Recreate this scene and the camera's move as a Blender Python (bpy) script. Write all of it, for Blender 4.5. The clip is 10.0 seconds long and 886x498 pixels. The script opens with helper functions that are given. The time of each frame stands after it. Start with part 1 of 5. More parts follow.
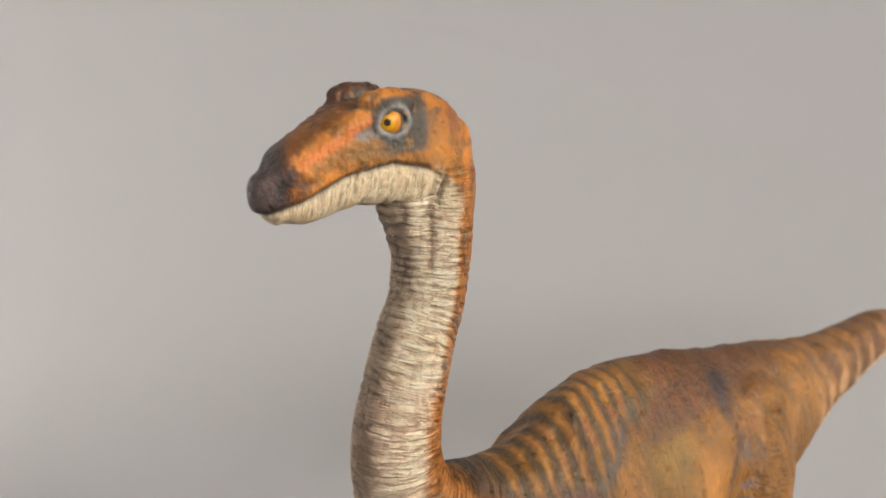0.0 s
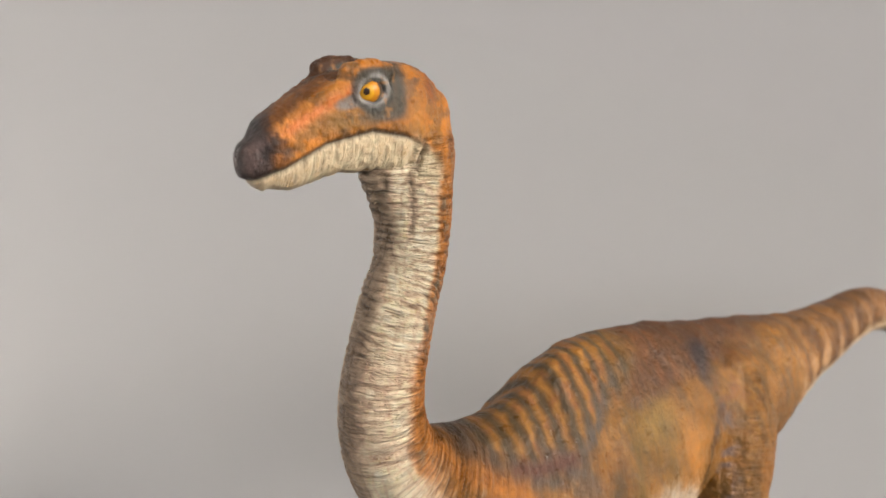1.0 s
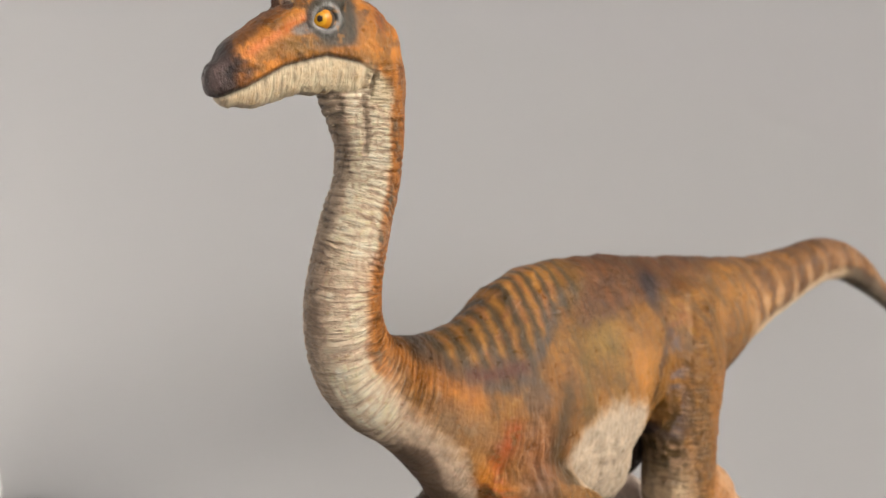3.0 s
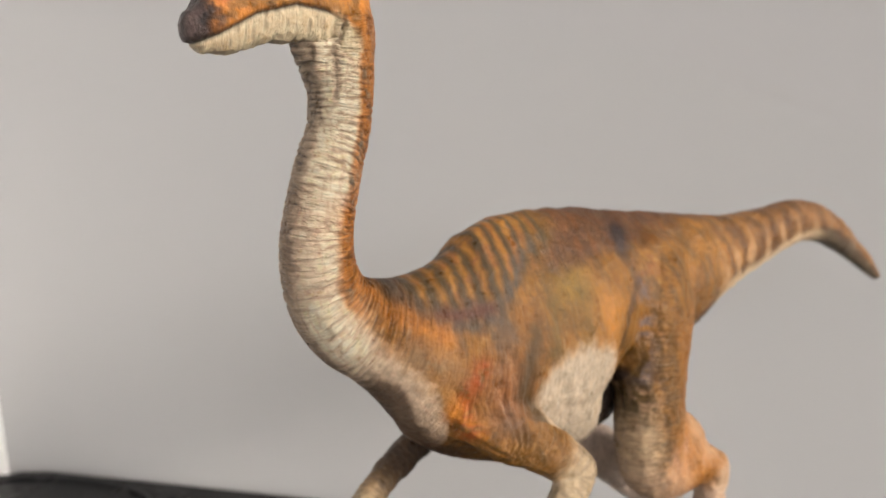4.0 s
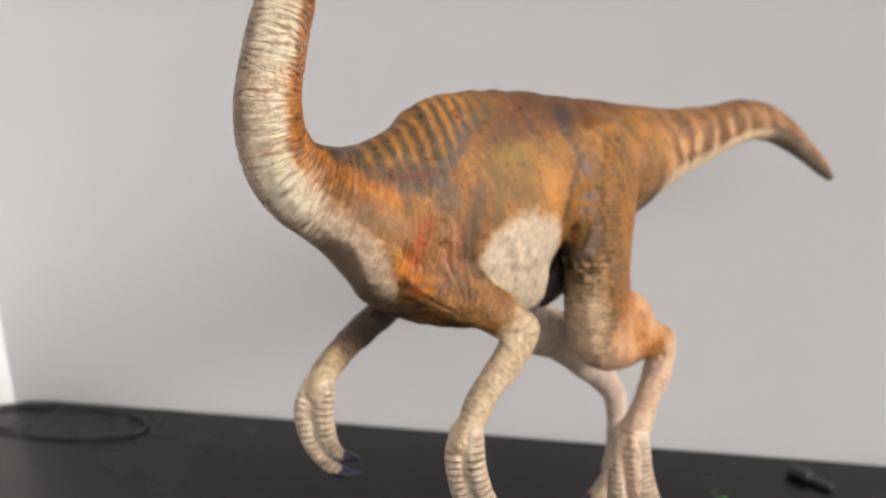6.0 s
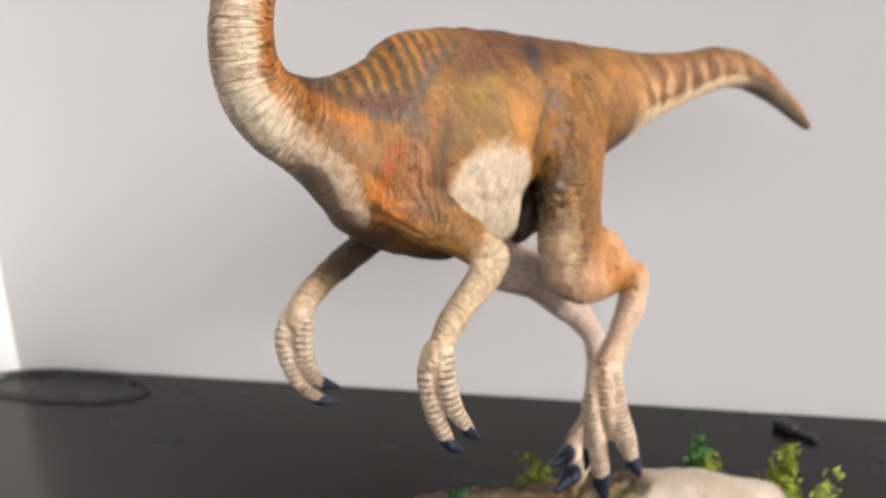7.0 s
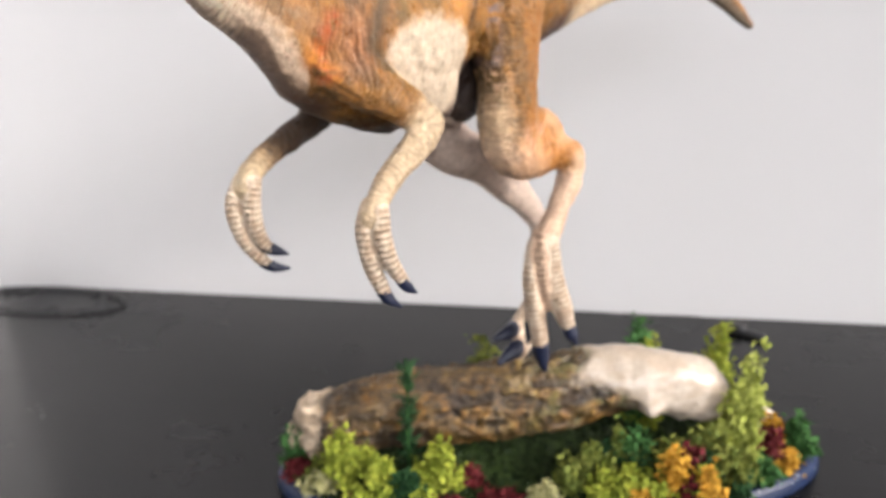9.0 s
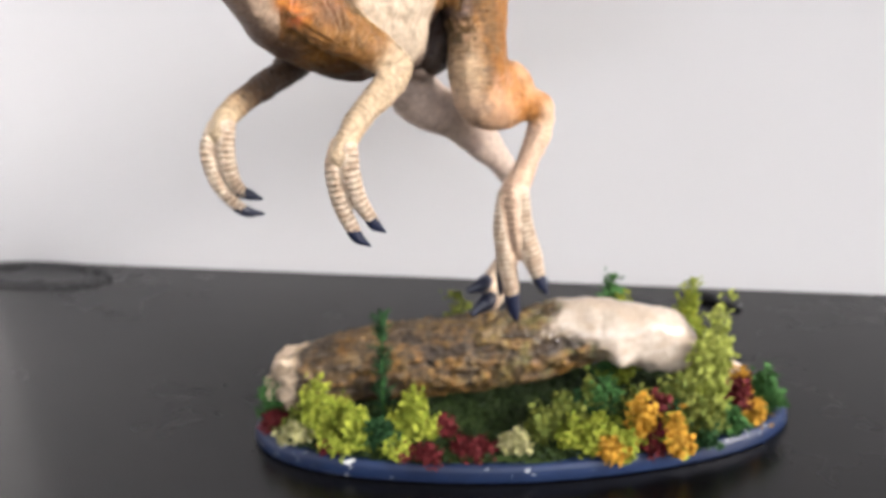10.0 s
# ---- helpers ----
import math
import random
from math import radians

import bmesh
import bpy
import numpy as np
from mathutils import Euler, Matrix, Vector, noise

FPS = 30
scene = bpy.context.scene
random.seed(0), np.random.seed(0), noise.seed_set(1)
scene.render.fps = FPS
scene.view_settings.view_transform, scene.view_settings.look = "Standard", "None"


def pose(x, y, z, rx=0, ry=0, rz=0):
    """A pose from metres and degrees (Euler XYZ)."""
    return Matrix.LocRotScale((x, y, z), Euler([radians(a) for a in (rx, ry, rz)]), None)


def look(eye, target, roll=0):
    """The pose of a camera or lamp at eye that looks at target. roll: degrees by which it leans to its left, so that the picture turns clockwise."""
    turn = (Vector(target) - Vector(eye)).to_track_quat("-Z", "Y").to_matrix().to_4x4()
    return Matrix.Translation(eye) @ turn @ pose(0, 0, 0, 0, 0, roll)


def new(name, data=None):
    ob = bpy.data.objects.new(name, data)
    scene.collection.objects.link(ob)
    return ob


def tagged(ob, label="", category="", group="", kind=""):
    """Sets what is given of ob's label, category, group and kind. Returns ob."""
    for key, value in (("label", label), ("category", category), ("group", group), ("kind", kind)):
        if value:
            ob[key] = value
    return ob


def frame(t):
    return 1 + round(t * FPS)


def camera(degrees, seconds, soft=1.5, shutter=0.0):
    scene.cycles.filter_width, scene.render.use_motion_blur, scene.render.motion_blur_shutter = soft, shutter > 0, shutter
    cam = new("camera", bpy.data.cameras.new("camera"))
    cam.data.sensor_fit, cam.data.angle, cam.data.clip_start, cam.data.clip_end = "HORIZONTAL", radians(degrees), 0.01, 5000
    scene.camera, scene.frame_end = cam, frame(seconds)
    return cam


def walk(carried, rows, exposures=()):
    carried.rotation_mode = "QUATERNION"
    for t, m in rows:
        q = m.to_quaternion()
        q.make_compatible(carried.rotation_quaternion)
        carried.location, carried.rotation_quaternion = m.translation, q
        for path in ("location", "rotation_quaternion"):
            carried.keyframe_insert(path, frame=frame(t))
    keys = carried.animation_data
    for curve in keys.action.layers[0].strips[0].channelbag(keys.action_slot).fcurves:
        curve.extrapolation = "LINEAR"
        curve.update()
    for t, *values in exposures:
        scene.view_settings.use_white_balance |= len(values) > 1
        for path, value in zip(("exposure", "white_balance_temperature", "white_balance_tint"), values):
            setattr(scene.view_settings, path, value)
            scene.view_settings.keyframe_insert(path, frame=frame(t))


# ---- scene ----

# ======== camera ========
TABLE = 0.75                      # height of the table top
cam = camera(54.0, 10.0)
cam.data.dof.use_dof = True
cam.data.dof.focus_distance = 0.188
cam.data.dof.aperture_fstop = 17.0
# seconds, eye (from the table top below the foot), turn
ROWS = [
    (0.0, -0.08167, -0.21429, 0.33116, 73.923, -2.154, 9.015),
    (0.5, -0.08012, -0.21589, 0.32912, 73.848, -1.887, 8.941),
    (1.0, -0.07472, -0.22278, 0.32552, 74.258, -1.456, 9.23),
    (1.5, -0.07078, -0.22763, 0.32258, 74.473, -1.212, 9.391),
    (2.0, -0.0648, -0.23446, 0.3178, 74.954, -0.859, 9.786),
    (2.5, -0.0618, -0.2392, 0.3139, 75.148, -0.679, 9.612),
    (4.0, -0.04382, -0.25657, 0.2992, 74.825, -0.118, 10.403),
    (4.5, -0.03952, -0.26105, 0.29467, 74.344, 0.026, 10.338),
    (5.0, -0.03189, -0.26797, 0.28703, 74.036, 0.401, 10.638),
    (5.5, -0.02694, -0.27274, 0.28142, 73.523, 0.68, 10.656),
    (7.0, -0.00608, -0.29203, 0.25481, 73.158, 1.722, 11.382),
    (7.5, 0.00025, -0.29666, 0.24931, 72.496, 1.807, 11.52),
    (8.0, 0.00707, -0.30304, 0.24135, 71.865, 1.865, 11.457),
    (8.5, 0.01162, -0.30867, 0.23427, 71.48, 1.943, 11.205),
    (9.0, 0.01721, -0.31454, 0.22703, 70.85, 1.822, 10.99),
    (9.5, 0.0218, -0.31938, 0.21923, 70.792, 1.807, 10.788),
    (10.0, 0.02948, -0.32711, 0.20699, 71.349, 1.724, 10.857),
]
walk(cam, [(t, pose(x, y, z + TABLE, rx, ry, rz)) for t, x, y, z, rx, ry, rz in ROWS],
     exposures=[(0.0, 0.0, 6500, 10), (2.5, 0.0, 6500, 10), (4.0, 0.03, 6500, 10), (5.5, 0.15, 6350, 11), (7.5, 0.54, 6200, 11), (10.0, 0.80, 6050, 12)])

# ======== world and light ========
world = bpy.data.worlds.new("world")
scene.world = world
world.use_nodes = True
wn, wl = world.node_tree.nodes, world.node_tree.links
sky = wn.new("ShaderNodeTexSky")
sky.sky_type, sky.sun_disc = "NISHITA", False
sky.sun_elevation, sky.sun_rotation = radians(40), radians(150)
wl.new(sky.outputs["Color"], wn["Background"].inputs["Color"])
wn["Background"].inputs["Strength"].default_value = 0.1

# the room: a wide east window, and a south opening added for fill light
RX0, RX1, RY0, RY1, RH = -0.437, 4.2, -3.6, 0.222, 3.7
WY0, WY1, WZ0, WZ1 = -2.30, -0.60, 1.90, 3.50
VX0, VX1, VZ0, VZ1 = -0.40, 3.60, 1.80, 3.40


def opening_lamp(name, centre, towards, width, height, watts, colour, spread=180):
    lamp = bpy.data.lights.new(name, "AREA")
    lamp.shape, lamp.size, lamp.size_y, lamp.energy, lamp.color = "RECTANGLE", width, height, watts, colour
    lamp.spread = radians(spread)
    new(name, lamp).matrix_world = look(centre, towards)


opening_lamp("east_window_light", (RX1 + 0.02, (WY0 + WY1) / 2, (WZ0 + WZ1) / 2), (-0.42, RY1, 0.12), WY1 - WY0, WZ1 - WZ0, 17.5, (1.0, 0.915, 0.825), 30)
# added fill from behind the camera, evens out the wall and figure
opening_lamp("south_fill_light", ((VX0 + VX1) / 2, RY0 - 0.02, (VZ0 + VZ1) / 2), (-0.3, RY1, -0.2), VX1 - VX0, VZ1 - VZ0, 18, (1.0, 0.97, 0.94), 80)

# ======== materials ========
def mat(name):
    m = bpy.data.materials.new(name)
    m.use_nodes = True
    return m, m.node_tree.nodes, m.node_tree.links, m.node_tree.nodes["Principled BSDF"]


def link_noise(m, scale, detail=4.0, rough=0.55, coords="Object", dist=0.0):
    n, l = m.node_tree.nodes, m.node_tree.links
    tc = n.new("ShaderNodeTexCoord")
    tex = n.new("ShaderNodeTexNoise")
    tex.inputs["Scale"].default_value, tex.inputs["Detail"].default_value = scale, detail
    tex.inputs["Roughness"].default_value, tex.inputs["Distortion"].default_value = rough, dist
    l.new(tc.outputs[coords], tex.inputs["Vector"])
    return tex.outputs["Fac"]


def ramp(m, fac, stops):
    n, l = m.node_tree.nodes, m.node_tree.links
    r = n.new("ShaderNodeValToRGB")
    while len(r.color_ramp.elements) < len(stops):
        r.color_ramp.elements.new(0.5)
    for e, (p, c) in zip(r.color_ramp.elements, stops):
        e.position, e.color = p, (*c, 1) if len(c) == 3 else c
    l.new(fac, r.inputs["Fac"])
    return r.outputs["Color"]


def mix(m, kind, fac, a, b):
    n, l = m.node_tree.nodes, m.node_tree.links
    x = n.new("ShaderNodeMix")
    x.data_type, x.blend_type = "RGBA", kind
    for sock, v in ((x.inputs[0], fac), (x.inputs[6], a), (x.inputs[7], b)):
        if isinstance(v, (int, float)):
            sock.default_value = v
        elif isinstance(v, tuple):
            sock.default_value = (*v, 1)
        else:
            l.new(v, sock)
    return x.outputs[2]


def calc(m, op, a, b=0.0, c=0.0):
    n, l = m.node_tree.nodes, m.node_tree.links
    x = n.new("ShaderNodeMath")
    x.operation = op
    for sock, v in zip(x.inputs, (a, b, c)):
        if isinstance(v, (int, float)):
            sock.default_value = v
        else:
            l.new(v, sock)
    return x.outputs[0]


def bump(m, height, strength, distance):
    n, l = m.node_tree.nodes, m.node_tree.links
    b = n.new("ShaderNodeBump")
    b.inputs["Strength"].default_value, b.inputs["Distance"].default_value = strength, distance
    l.new(height, b.inputs["Height"])
    l.new(b.outputs["Normal"], n["Principled BSDF"].inputs["Normal"])
    return b


def mottled(name, c1, c2, scale, rough=0.6, bscale=None, bdist=0.0005, bstrength=0.5, third=None, spec=0.5):
    """A surface of two or three tones in noise, with a fine relief."""
    m, n, l, p = mat(name)
    f = link_noise(m, scale, 5)
    col = ramp(m, f, [(0.35, c1), (0.65, c2)])
    if third:
        f2 = link_noise(m, scale * 3.7, 3)
        col = mix(m, "MIX", ramp(m, f2, [(0.55, (0, 0, 0)), (0.7, (1, 1, 1))]), col, third)
    l.new(col, p.inputs["Base Color"])
    p.inputs["Roughness"].default_value = rough
    p.inputs["Specular IOR Level"].default_value = spec
    if bscale:
        bump(m, link_noise(m, bscale, 6, 0.6), bstrength, bdist)
    return m


WALL = mottled("wall_paint", (0.475, 0.467, 0.462), (0.50, 0.495, 0.494), 1.7, 0.85, 260, 0.0004, 0.35)
WHITEWALL = mottled("white_wall_paint", (0.78, 0.775, 0.765), (0.82, 0.815, 0.81), 1.9, 0.8, 240, 0.0004, 0.35)
CEIL = mottled("ceiling_paint", (0.76, 0.75, 0.74), (0.79, 0.785, 0.78), 1.3, 0.9, 180, 0.0004, 0.3)
FLOOR = mottled("floor_boards", (0.20, 0.12, 0.07), (0.27, 0.17, 0.10), 6, 0.45, 60, 0.0005, 0.3)
BLACKPLASTIC = mottled("black_rubber", (0.010, 0.010, 0.011), (0.020, 0.020, 0.021), 120, 0.5, 900, 0.0001, 0.3)

# ======== helpers for things ========
def part(name, bm, material, parent, label="", smooth=True):
    """Links a bmesh as one mesh object under a thing or a part."""
    me = bpy.data.meshes.new(name)
    bm.to_mesh(me)
    bm.free()
    for s in (material if isinstance(material, (list, tuple)) else [material]):
        me.materials.append(s)
    if smooth:
        me.shade_smooth()
    ob = new(name, me)
    ob.parent = parent
    return tagged(ob, label)


def box(bm, x0, x1, y0, y1, z0, z1, bevel=0.0):
    g = bmesh.ops.create_cube(bm, size=1.0, matrix=Matrix.LocRotScale(((x0 + x1) / 2, (y0 + y1) / 2, (z0 + z1) / 2), None, (x1 - x0, y1 - y0, z1 - z0)))
    if bevel:
        edges = list({e for v in g["verts"] for e in v.link_edges})
        bmesh.ops.bevel(bm, geom=edges, offset=bevel, segments=3, profile=0.5, affect="EDGES")
    return bm


def thing(name, label, category, group="", at=None, kind=""):
    e = new(name)
    e.empty_display_size = 0.05
    if at is not None:
        e.matrix_world = at
    return tagged(e, label, category, group, kind)


def solid(name, bm, material, label="", category="", kind="", smooth=False, at=None, group=""):
    ob = part(name, bm, material, None, "", smooth)
    if at is not None:
        ob.matrix_world = at
    return tagged(ob, label, category, group, kind)


# ======== the room ========
T_ = 0.12
solid("floor", box(bmesh.new(), RX0 - T_, RX1 + T_, RY0 - T_, RY1 + T_, -0.1, 0.0), FLOOR, "brown wooden floor of the room", "floor", "structure")
solid("ceiling", box(bmesh.new(), RX0 - T_, RX1 + T_, RY0 - T_, RY1 + T_, RH, RH + 0.1), CEIL, "plain white painted ceiling", "ceiling", "structure")
solid("wall_north", box(bmesh.new(), RX0 - T_, RX1 + T_, RY1, RY1 + T_, 0.0, RH), WALL, "smooth pale grey painted wall behind the table", "wall", "structure")
solid("wall_west", box(bmesh.new(), RX0 - T_, RX0, RY0, RY1, 0.0, RH), WHITEWALL, "white painted wall at the table's end", "wall", "structure")
bm = bmesh.new()
box(bm, RX1, RX1 + T_, RY0, WY0, 0.0, RH)
box(bm, RX1, RX1 + T_, WY1, RY1, 0.0, RH)
box(bm, RX1, RX1 + T_, WY0, WY1, 0.0, WZ0)
box(bm, RX1, RX1 + T_, WY0, WY1, WZ1, RH)
solid("wall_east", bm, WALL, "pale painted wall with a window opening", "wall", "structure")
bm = bmesh.new()
box(bm, RX0 - T_, VX0, RY0 - T_, RY0, 0.0, RH)
box(bm, VX1, RX1 + T_, RY0 - T_, RY0, 0.0, RH)
box(bm, VX0, VX1, RY0 - T_, RY0, 0.0, VZ0)
box(bm, VX0, VX1, RY0 - T_, RY0, VZ1, RH)
solid("wall_south", bm, WALL, "unseen pale painted wall with an opening for the fill light", "wall", "structure")

# ======== the table ========
def table_material():
    m, n, l, p = mat("table_top")
    tc = n.new("ShaderNodeTexCoord")
    mp = n.new("ShaderNodeMapping")
    mp.inputs["Scale"].default_value = (6, 60, 60)
    l.new(tc.outputs["Object"], mp.inputs["Vector"])
    g = n.new("ShaderNodeTexNoise")
    g.inputs["Scale"].default_value, g.inputs["Detail"].default_value = 1.0, 6
    l.new(mp.outputs["Vector"], g.inputs["Vector"])
    grain = ramp(m, g.outputs["Fac"], [(0.3, (0.0014, 0.0013, 0.0014)), (0.75, (0.0034, 0.0031, 0.0032))])
    smear = link_noise(m, 9, 5, 0.65)
    col = mix(m, "MIX", ramp(m, smear, [(0.5, (0, 0, 0)), (0.75, (0.35, 0.35, 0.35))]), grain, (0.0065, 0.006, 0.0062))
    l.new(col, p.inputs["Base Color"])
    r = ramp(m, smear, [(0.3, (0.20, 0.20, 0.20)), (0.7, (0.31, 0.31, 0.31))])
    l.new(r, p.inputs["Roughness"])
    p.inputs["Specular IOR Level"].default_value = 0.36
    bump(m, g.outputs["Fac"], 0.25, 0.0004)
    return m


TABLE_M = table_material()
LEG_M = mottled("table_leg_wood", (0.018, 0.014, 0.013), (0.035, 0.028, 0.026), 20, 0.4)
desk = thing("table", "black-brown wooden table with a worn satin top", "table", at=pose(0.2, -0.2, 0))
bm = bmesh.new()
outline = [(-0.400, 0.216), (1.05, 0.216), (1.05, -0.50), (-0.435, -0.50), (-0.435, 0.182), (-0.430, 0.202), (-0.420, 0.212)]
vs = [bm.verts.new((x - 0.2, y + 0.2, TABLE - 0.03)) for x, y in outline]
face = bm.faces.new(vs)
ext = bmesh.ops.extrude_face_region(bm, geom=[face])
for v in ext["geom"]:
    if isinstance(v, bmesh.types.BMVert):
        v.co.z = TABLE
bmesh.ops.recalc_face_normals(bm, faces=bm.faces)
bmesh.ops.bevel(bm, geom=[e for e in bm.edges], offset=0.002, segments=2, affect="EDGES")
part("tabletop", bm, TABLE_M, desk, "black-brown satin tabletop", smooth=False)
for lx in (-0.38, 0.98):
    for ly in (-0.5, 0.15):
        part("leg", box(bmesh.new(), lx - 0.2 - 0.025, lx - 0.2 + 0.025, ly + 0.2 - 0.025, ly + 0.2 + 0.025, 0.0, TABLE - 0.031, 0.003), LEG_M, desk, smooth=False)

# ======== the painted dinosaur figurine ========
# Built in millimetres along the body: s towards the tail, n to its left, z up from the table.
MID = -49.4
C45 = math.sqrt(0.5)


def vnoise(p, seed=0):
    """Smooth value noise, 0 to 1, on an array of points."""
    p = np.asarray(p, float)
    i = np.floor(p).astype(np.int64)
    f = p - i
    f = f * f * (3 - 2 * f)
    out = np.zeros(len(p))
    for dx in (0, 1):
        for dy in (0, 1):
            for dz in (0, 1):
                h = ((i[:, 0] + dx) * 374761393 + (i[:, 1] + dy) * 668265263 + (i[:, 2] + dz) * 2147483647 + seed * 1274126177) & 0xFFFFFFFF
                h = ((h ^ (h >> 13)) * 1274126177) & 0xFFFFFFFF
                h = ((h ^ (h >> 16)) & 0xFFFF) / 65535.0
                w = (f[:, 0] if dx else 1 - f[:, 0]) * (f[:, 1] if dy else 1 - f[:, 1]) * (f[:, 2] if dz else 1 - f[:, 2])
                out += w * h
    return out


def fbm(p, seed=0, octaves=3):
    p = np.asarray(p, float)
    tot, amp, norm = 0, 1.0, 0
    for k in range(octaves):
        tot = tot + amp * vnoise(p * 2.03 ** k + 7.3 * k, seed + k)
        norm += amp
        amp *= 0.5
    return tot / norm


def sstep(a, b, x):
    t = np.clip((x - a) / (b - a), 0, 1)
    return t * t * (3 - 2 * t)


class Limb:
    """A swept form through sections of centre (s, n, z), height radius and side radius."""

    def __init__(self, name, rows, step=1.5, side=(0, 1, 0), upright=None):
        rows = np.array(rows, float)
        pad = np.vstack([2 * rows[0] - rows[1], rows, 2 * rows[-1] - rows[-2]])
        pts = []
        for k in range(1, len(pad) - 2):
            a, b, c, d = pad[k - 1:k + 3]
            count = max(2, int(np.linalg.norm((c - b)[:3]) / step))
            for u in np.arange(count) / count:
                pts.append(0.5 * (2 * b + (c - a) * u + (2 * a - 5 * b + 4 * c - d) * u * u + (3 * b - a - 3 * c + d) * u ** 3))
        pts.append(rows[-1])
        pts = np.array(pts)
        self.name, self.c, self.rv, self.rw = name, pts[:, :3], np.maximum(pts[:, 3], 0.3), np.maximum(pts[:, 4], 0.3)
        t = np.gradient(self.c, axis=0)
        t = t / np.linalg.norm(t, axis=1)[:, None]
        if upright:
            w = upright(self.c[:, 0])[:, None]
            t = t * (1 - w) + np.array((1.0, 0, 0)) * w
            t = t / np.linalg.norm(t, axis=1)[:, None]
        self.t = t
        side = np.array(side, float)
        l = side - self.t * (self.t @ side)[:, None]
        self.l = l / np.linalg.norm(l, axis=1)[:, None]
        self.v = np.cross(self.t, self.l)
        self.along = np.r_[0, np.cumsum(np.linalg.norm(np.diff(self.c, axis=0), axis=1))]

    def mesh(self, seg=40, power=2.0, keel=None):
        ang = np.arange(seg) / seg * 2 * math.pi
        ca, sa = np.cos(ang), np.sin(ang)
        cv, sv = np.sign(ca) * np.abs(ca) ** (2 / power), np.sign(sa) * np.abs(sa) ** (2 / power)
        rings = []
        def ring(k, push, shrink):
            thin = 1 - (keel(self.c[k]) if keel else 0) * np.maximum(ca, 0) ** 1.2
            return self.c[k] + self.t[k] * push + shrink * (self.v[k] * (self.rv[k] * cv)[:, None] + self.l[k] * (self.rw[k] * sv * thin)[:, None])
        r0, r1 = min(self.rv[0], self.rw[0]), min(self.rv[-1], self.rw[-1])
        for a in (75, 50, 25):
            rings.append(ring(0, -r0 * math.sin(radians(a)), math.cos(radians(a))))
        rings += [ring(k, 0, 1) for k in range(len(self.c))]
        for a in (25, 50, 75):
            rings.append(ring(-1, r1 * math.sin(radians(a)), math.cos(radians(a))))
        verts = np.vstack(rings + [self.c[:1] - self.t[:1] * r0, self.c[-1:] + self.t[-1:] * r1])
        faces, m = [], len(rings)
        for k in range(m - 1):
            for j in range(seg):
                a, b = k * seg + j, k * seg + (j + 1) % seg
                faces.append((a, b, b + seg, a + seg))
        for j in range(seg):
            faces.append((m * seg, (j + 1) % seg, j))
            faces.append((m * seg + 1, (m - 1) * seg + j, (m - 1) * seg + (j + 1) % seg))
        return verts, faces


def ellipsoid(c, r, seg=24, rings=14):
    v, f = [], []
    for i in range(rings + 1):
        th = math.pi * i / rings
        for j in range(seg):
            ph = 2 * math.pi * j / seg
            v.append((c[0] + r[0] * math.sin(th) * math.cos(ph), c[1] + r[1] * math.sin(th) * math.sin(ph), c[2] + r[2] * math.cos(th)))
    for i in range(rings):
        for j in range(seg):
            a, b = i * seg + j, i * seg + (j + 1) % seg
            f.append((a, b, b + seg, a + seg))
    return np.array(v), f


def gathered(pieces):
    vs, fs, base = [], [], 0
    for v, f in pieces:
        vs.append(np.asarray(v, float))
        fs += [tuple(i + base for i in q) for q in f]
        base += len(v)
    return np.vstack(vs), fs


def fused(pieces, voxel):
    """The union of closed forms as one even skin. Millimetres in and out."""
    v, f = gathered(pieces)
    me = bpy.data.meshes.new("raw")
    me.from_pydata((v * 0.001).tolist(), [], f)
    ob = new("raw", me)
    mod = ob.modifiers.new("fuse", "REMESH")
    mod.mode, mod.voxel_size, mod.adaptivity = "VOXEL", voxel * 0.001, 0.0
    dg = bpy.context.evaluated_depsgraph_get()
    out = bpy.data.meshes.new_from_object(ob.evaluated_get(dg))
    bpy.data.objects.remove(ob)
    bpy.data.meshes.remove(me)
    co = np.empty(len(out.vertices) * 3)
    out.vertices.foreach_get("co", co)
    co = co.reshape(-1, 3) * 1000
    faces = np.empty(len(out.loops), np.int32)
    out.loops.foreach_get("vertex_index", faces)
    faces = faces.reshape(-1, 4)
    bpy.data.meshes.remove(out)
    return co, faces


def relaxed(co, faces, weight, times):
    a = np.concatenate([faces[:, k] for k in range(4)])
    b = np.concatenate([faces[:, (k + 1) % 4] for k in range(4)])
    deg = np.bincount(a, minlength=len(co)).astype(float)
    deg[deg == 0] = 1
    for _ in range(times):
        avg = np.stack([np.bincount(a, co[b, k], len(co)) for k in range(3)], 1) / deg[:, None]
        co = co + weight[:, None] * (avg - co) * 0.6
    return co


def normals_of(co, faces):
    d1, d2 = co[faces[:, 2]] - co[faces[:, 0]], co[faces[:, 3]] - co[faces[:, 1]]
    fn = np.cross(d1, d2)
    vn = np.zeros_like(co)
    for k in range(4):
        for x in range(3):
            vn[:, x] += np.bincount(faces[:, k], fn[:, x], len(co))
    return vn / np.maximum(np.linalg.norm(vn, axis=1), 1e-9)[:, None]


